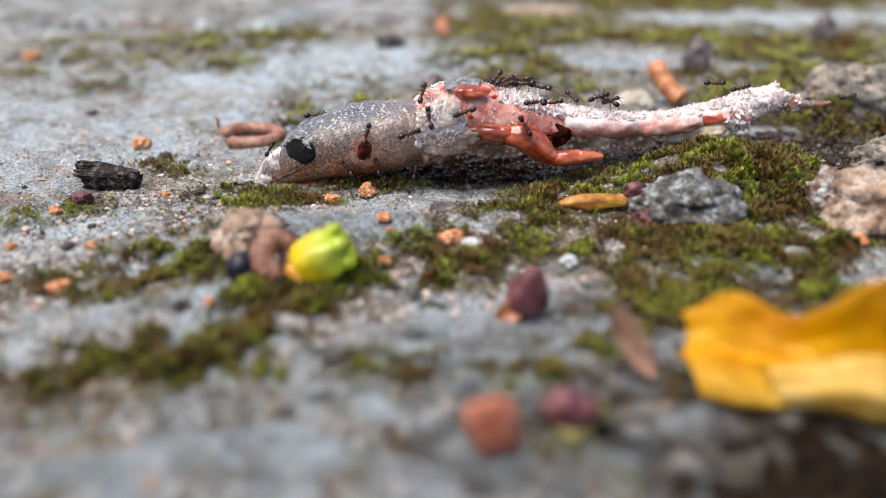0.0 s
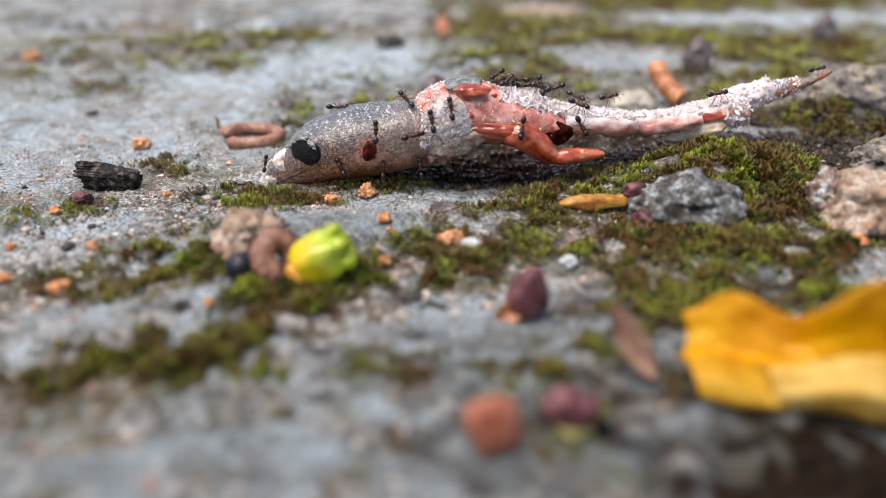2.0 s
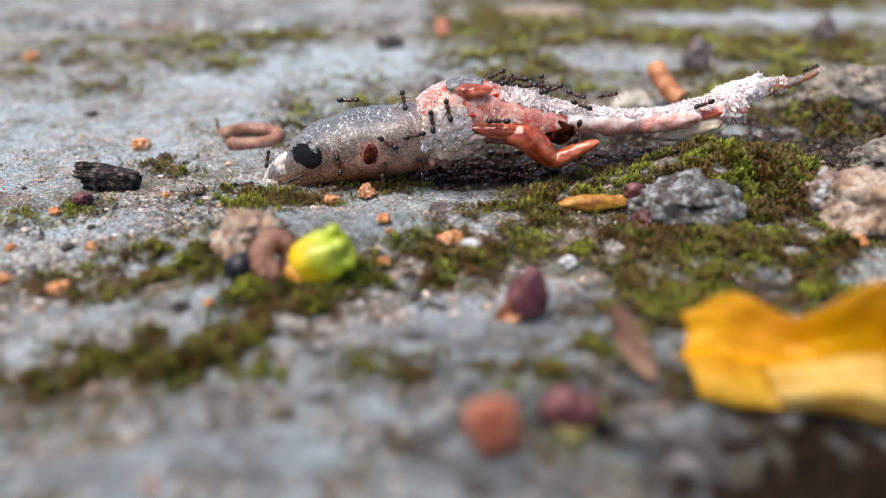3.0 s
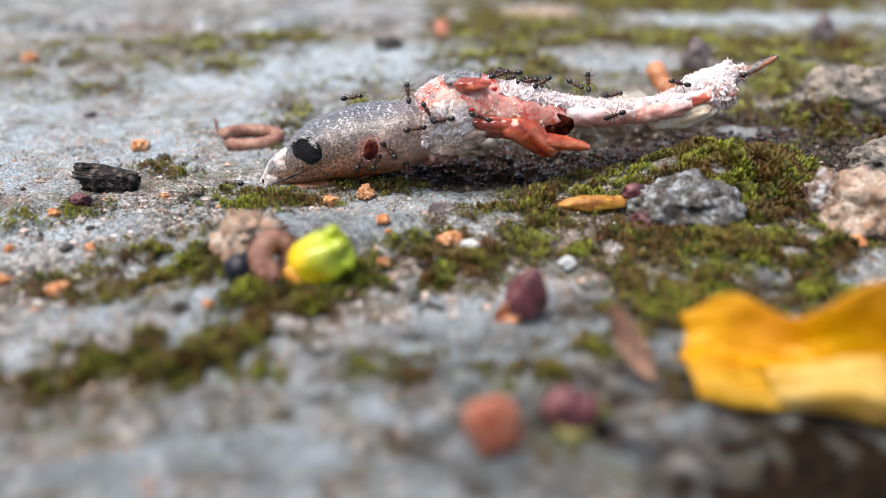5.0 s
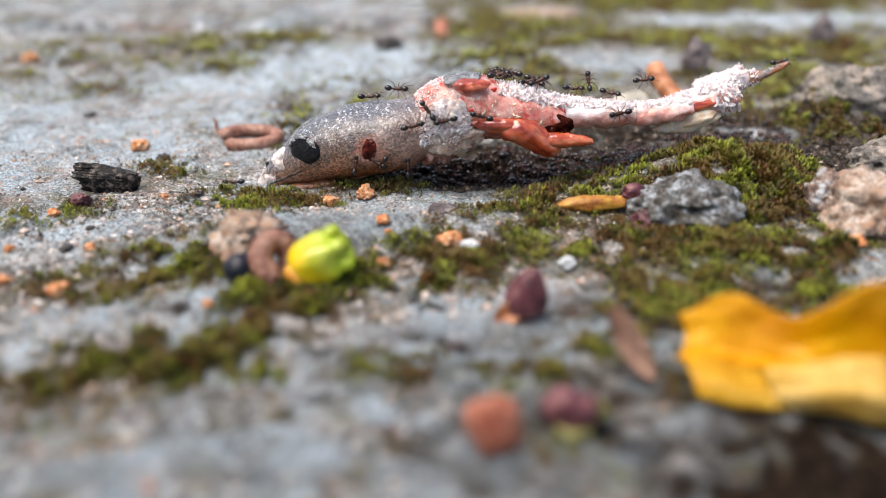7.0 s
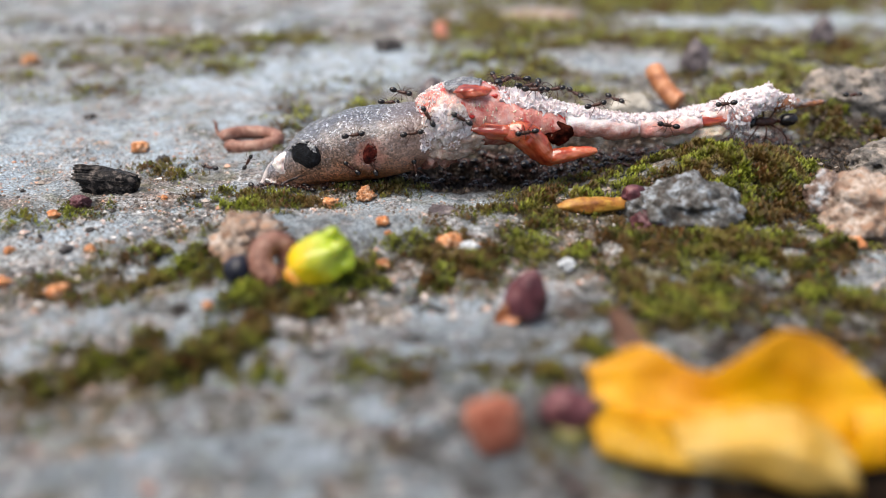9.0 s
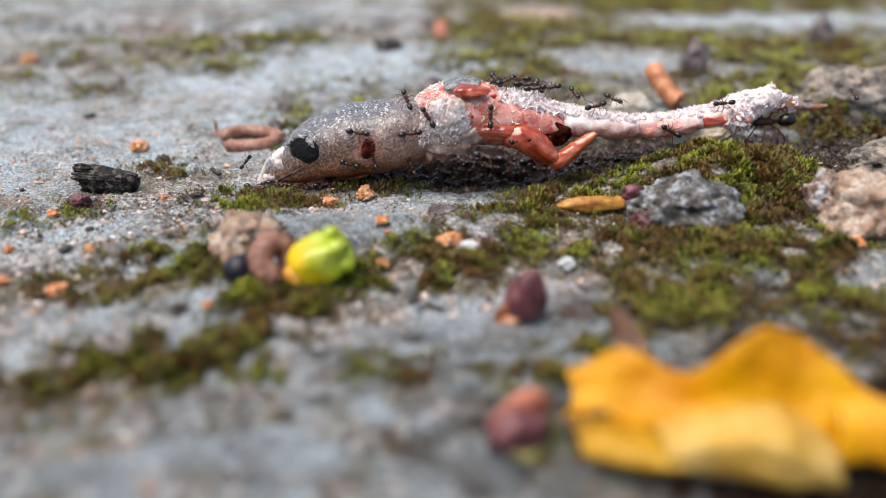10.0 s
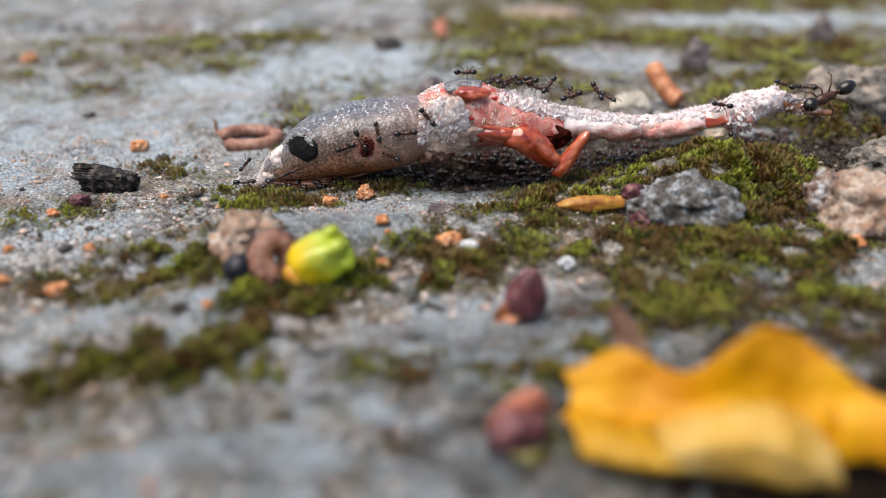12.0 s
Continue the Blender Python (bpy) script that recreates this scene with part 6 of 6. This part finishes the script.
ant_track([(0.0, 36.96, 90.0, 9.17, 20.0), (1.5, 38.32, 89.0, 7.53, -60.0), (3.0, 33.41, 88.5, 7.72, 20.0), (5.0, 36.16, 90.0, 10.66, 200.0), (7.0, 36.3, 90.0, 9.95, 210.0), (9.0, 33.81, 88.0, 5.45, 90.0), (10.5, 33.77, 88.0, 5.06, 100.0), (12.0, 42.83, 91.0, 9.57, 150.0)], SLOPE)
ant_track([(0.0, 52.34, 93.0, 6.99, 20.0), (1.5, 47.87, 93.0, 10.37, 20.0), (3.0, 46.76, 93.0, 10.77, 30.0), (5.0, 41.24, 93.0, 12.02, 30.0), (7.0, 42.75, 93.0, 11.66, 20.0), (8.8, 53.0, 94.0, 7.22, 10.0), (9.5, 54.31, 94.0, 7.9, 0.0), (10.5, 51.87, 93.0, 7.04, 170.0), (12.0, 46.29, 92.0, 8.72, 170.0)], TOP)
ant_on_ground([(0.0, -23.53, 80.04, 10.0), (1.5, -23.66, 80.04, 0.0), (3.2, -23.51, 80.25, 20.0), (5.0, -25.04, 81.42, 170.0), (7.0, -25.18, 82.04, 180.0), (8.8, -29.18, 86.74, 150.0), (9.5, -29.25, 86.53, 160.0), (11.0, -23.78, 81.63, 20.0), (12.0, -23.33, 81.44, 10.0)])
ant_on_ground([(0.0, 32.15, 91.68, 30.0), (3.0, 28.42, 82.72, 40.0), (5.5, 32.06, 92.71, 30.0), (7.0, 31.73, 92.09, 30.0), (10.5, 32.57, 93.33, 40.0), (12.0, 32.26, 93.54, 30.0)])
ant_on_ground([(0.0, 14.85, 87.2, 80.0), (1.5, 14.09, 84.4, 85.0), (3.2, 12.97, 89.0, 120.0), (4.8, 9.59, 87.38, -92.0), (5.5, 9.66, 87.38, -90.0), (6.5, 8.98, 86.9, -95.0), (7.2, 8.94, 86.9, -95.0), (8.8, 11.83, 90.76, 60.0), (12.0, 11.2, 91.5, 60.0)], 1.9, "big-headed ant with glossy blue-black head")
ant_on_ground([(0.0, 8.57, 90.01, 200.0), (3.2, 7.95, 90.78, 180.0), (4.8, 8.84, 91.3, 90.0), (6.5, 8.59, 91.99, 80.0), (7.2, 8.18, 91.99, 80.0), (9.0, 6.65, 91.3, 140.0), (12.0, 5.17, 90.24, 150.0)], 1.8, "big-headed ant with glossy blue-black head")
ant_on_ground([(0.0, -8.08, 46.32, 40.0), (4.8, -1.17, 61.54, 210.0), (5.5, -3.01, 60.26, 215.0), (6.5, -5.6, 56.99, 240.0), (7.0, 0.84, 48.03, -30.0), (7.2, 2.16, 46.57, -30.0), (9.0, 7.97, 32.85, -60.0), (12.0, 11.8, 28.61, -60.0)], 1.0, "blurred dark ant crossing the moss")
ant_on_ground([(0.0, 33.42, 128.46, 80.0), (3.2, 34.29, 129.7, 90.0), (5.5, 34.21, 130.91, 70.0), (7.2, 35.13, 130.29, 80.0), (9.0, 31.25, 126.01, 10.0), (10.5, 31.23, 125.69, 0.0), (12.0, 30.21, 125.39, 170.0)], 1.0)
ant_track([(0.0, 75.85, 118.0, -4.15, 200.0), (7.3, 76.04, 118.0, -3.84, 200.0), (8.0, 57.4, 100.0, 1.53, 195.0), (8.8, 41.55, 91.5, 4.45, 186.0), (10.4, 41.31, 91.5, 4.35, 184.0), (11.1, 41.51, 91.0, 4.64, 192.0), (11.4, 44.41, 89.5, 6.0, 208.0), (11.55, 46.62, 89.5, 7.16, 213.0), (11.7, 47.33, 89.5, 7.72, 216.0), (12.0, 47.48, 89.5, 7.99, 213.0)], SLOPE, 2.7, "large dark brown soldier ant beside the tail")


ant_track([(0.0, 10.8, 33.0, -4.5, 90.0), (9.3, 10.37, 33.0, -2.66, 90.0), (9.6, 10.04, 34.5, 0.64, 95.0), (10.0, 9.29, 36.0, 3.84, 10.0), (10.4, 10.99, 35.5, 2.99, -30.0), (10.7, 11.6, 35.2, 2.7, -170.0), (11.0, 9.33, 36.0, 3.56, 175.0), (11.4, 7.84, 35.0, 1.55, -110.0), (12.0, 6.45, 33.0, -2.77, -100.0)], SIDE, 1.0, "dark ant crossing the yellow petal")


# those that crowd on the far side of the back
def back_crowd():
    rng = random.Random(33)
    lift = [(0.0, 0.0), (3.0, 0.15), (5.3, 0.9), (7.0, 0.9), (9.0, 0.4), (12.0, 0.25)]
    for x, z in ((6.0, 11.0), (6.7, 11.5), (7.6, 10.9), (10.2, 10.6), (11.4, 10.2), (15.8, 9.7), (20.5, 9.2)):
        h, rows = rng.uniform(0, 360), []
        for t, up in lift:
            rows.append((t, x + rng.uniform(-0.5, 0.5), 86.8 + rng.uniform(-0.8, 0.8), z - 0.45 + up + rng.uniform(-0.3, 0.3), h))
            h += rng.uniform(-50, 50)
        ant_track(rows, TOP, rng.uniform(0.95, 1.2))


back_crowd()


# the crowd that works along the lizard's underside
def crowd(belt, count, seed):
    rng = random.Random(seed)
    for k in range(count):
        u = rng.uniform(0.3, len(belt) - 1.02) if k % 2 or len(belt) < 7 else rng.triangular(1.3, 5.6, 3.4)
        dy = rng.uniform(-4.2, 2.6)
        h = rng.uniform(0, 360)
        rows, t = [], 0.0
        pace = rng.choice((0.05, 0.12, 0.3))
        while t < 12.0:
            i = min(int(u), len(belt) - 2)
            f = u - i
            x = belt[i][0] * (1 - f) + belt[i + 1][0] * f
            y = belt[i][1] * (1 - f) + belt[i + 1][1] * f + dy
            rows.append((round(t, 2), x, y, h))
            t += rng.uniform(0.35, 0.8)
            u = min(max(u + rng.uniform(-1, 1) * pace, 0.2), len(belt) - 1.05)
            dy = min(max(dy + rng.uniform(-1, 1) * pace * 5, -4.6), 3.0)
            h += rng.uniform(-60, 60) * (0.4 + pace * 2)
        rows.append((12.0, *rows[-1][1:]))
        ant_on_ground(rows, rng.uniform(0.85, 1.1))


crowd([(-12.85, 84.39), (-6.0, 86.4), (1.17, 88.53), (8.57, 89.94), (15.79, 88.91), (22.33, 89.21), (30.14, 93.75), (40.72, 100.13), (49.07, 101.11)], 125, 21)
crowd([(17.0, 88.0), (24.0, 88.5), (31.0, 91.0), (37.0, 94.5), (43.0, 95.5), (48.0, 96.0)], 40, 22)


# those that leave the belly and gather under the jaw
def jaw_crowd():
    rng = random.Random(51)
    for k in range(16):
        x0, y0 = rng.uniform(-3, 6), rng.uniform(86, 90)
        x1 = -21.5 + 12.5 * k / 15
        y1 = 80.4 + 0.12 * (x1 + 21.5) + rng.uniform(-0.6, 1.0)
        h, rows = rng.uniform(0, 360), []
        for t in (0.0, 2.0, 4.0, 6.0, 7.2):
            rows.append((t, x0 + rng.uniform(-0.6, 0.6), y0 + rng.uniform(-0.5, 0.5), h))
            h += rng.uniform(-50, 50)
        for t in (8.8 + 0.1 * (k % 5), 10.0, 11.0, 12.0):
            rows.append((t, x1 + rng.uniform(-0.5, 0.5), y1 + rng.uniform(-0.3, 0.3), h))
            h += rng.uniform(-50, 50)
        ant_on_ground(rows, rng.uniform(0.9, 1.1))


jaw_crowd()


# ---- everything that moves ----
PETAL_ROWS = [(0.0, 17.52, 42.91, 0.1, 0, -13), (7.2, 17.44, 42.91, 0.1, 0, -13), (8.8, 10.6, 37.87, 0.2, -10, -16), (9.3, 8.1, 36.0, 0.45, -17, -12), (12.0, 7.8, 35.57, 0.45, -17, -11)]
CHIP_ROWS = [(0.0, 3.85, 36.45, 0, -14), (9.0, 3.99, 36.77, 0, -14), (9.2, 3.53, 38.68, 25, 70), (12.0, 3.39, 38.56, 25, 72)]
HUSK_ROWS = [(0.0, 8.51, 38.34, 0), (9.0, 8.61, 38.66, 0), (9.25, 5.03, 36.77, 25), (12.0, 4.91, 36.42, 28)]


def motions():
    ants = [ant] + [copy_thing(ant, keys[0][1]) for keys, size, label in WALKS[1:]]
    for ob, (keys, size, label) in zip(ants, WALKS):
        ob.scale = (size * 0.75, size * 0.75, size * 0.75)
        if label:
            tagged(ob, label)
        walk(ob, keys)
    walk(petal, [(t, spot_mm(x, y, on_ground(x, y) - 0.3 + lift, tip_back, 0, a)) for t, x, y, lift, tip_back, a in PETAL_ROWS])
    walk(chip, [(t, spot_mm(x, y, on_ground(x, y) - 0.2, 0, b, a)) for t, x, y, a, b in CHIP_ROWS])
    walk(husk, [(t, spot_mm(x, y, on_ground(x, y) - 0.2, 0, 0, a)) for t, x, y, a in HUSK_ROWS])
    walk(head, [(t, spot_mm(x, 0, z)) for t, x, z in HEAD_ROWS])
    for ob, rows, y in ((torso, TORSO_ROWS, 84.2), (rump, RUMP_ROWS, 85.0), (tail_a, TAIL_A_ROWS, 86.5), (tail_b, TAIL_B_ROWS, 88.5), (tail_c, TAIL_C_ROWS, 90.5),
                        (tip, TIP_ROWS, 91.5), (thigh, THIGH_ROWS, 80.5), (shin, SHIN_ROWS, 80.5)):
        walk(ob, [(t, spot_mm(x, y - LY, z, 0, -a, 0)) for t, x, z, a in rows])


motions()
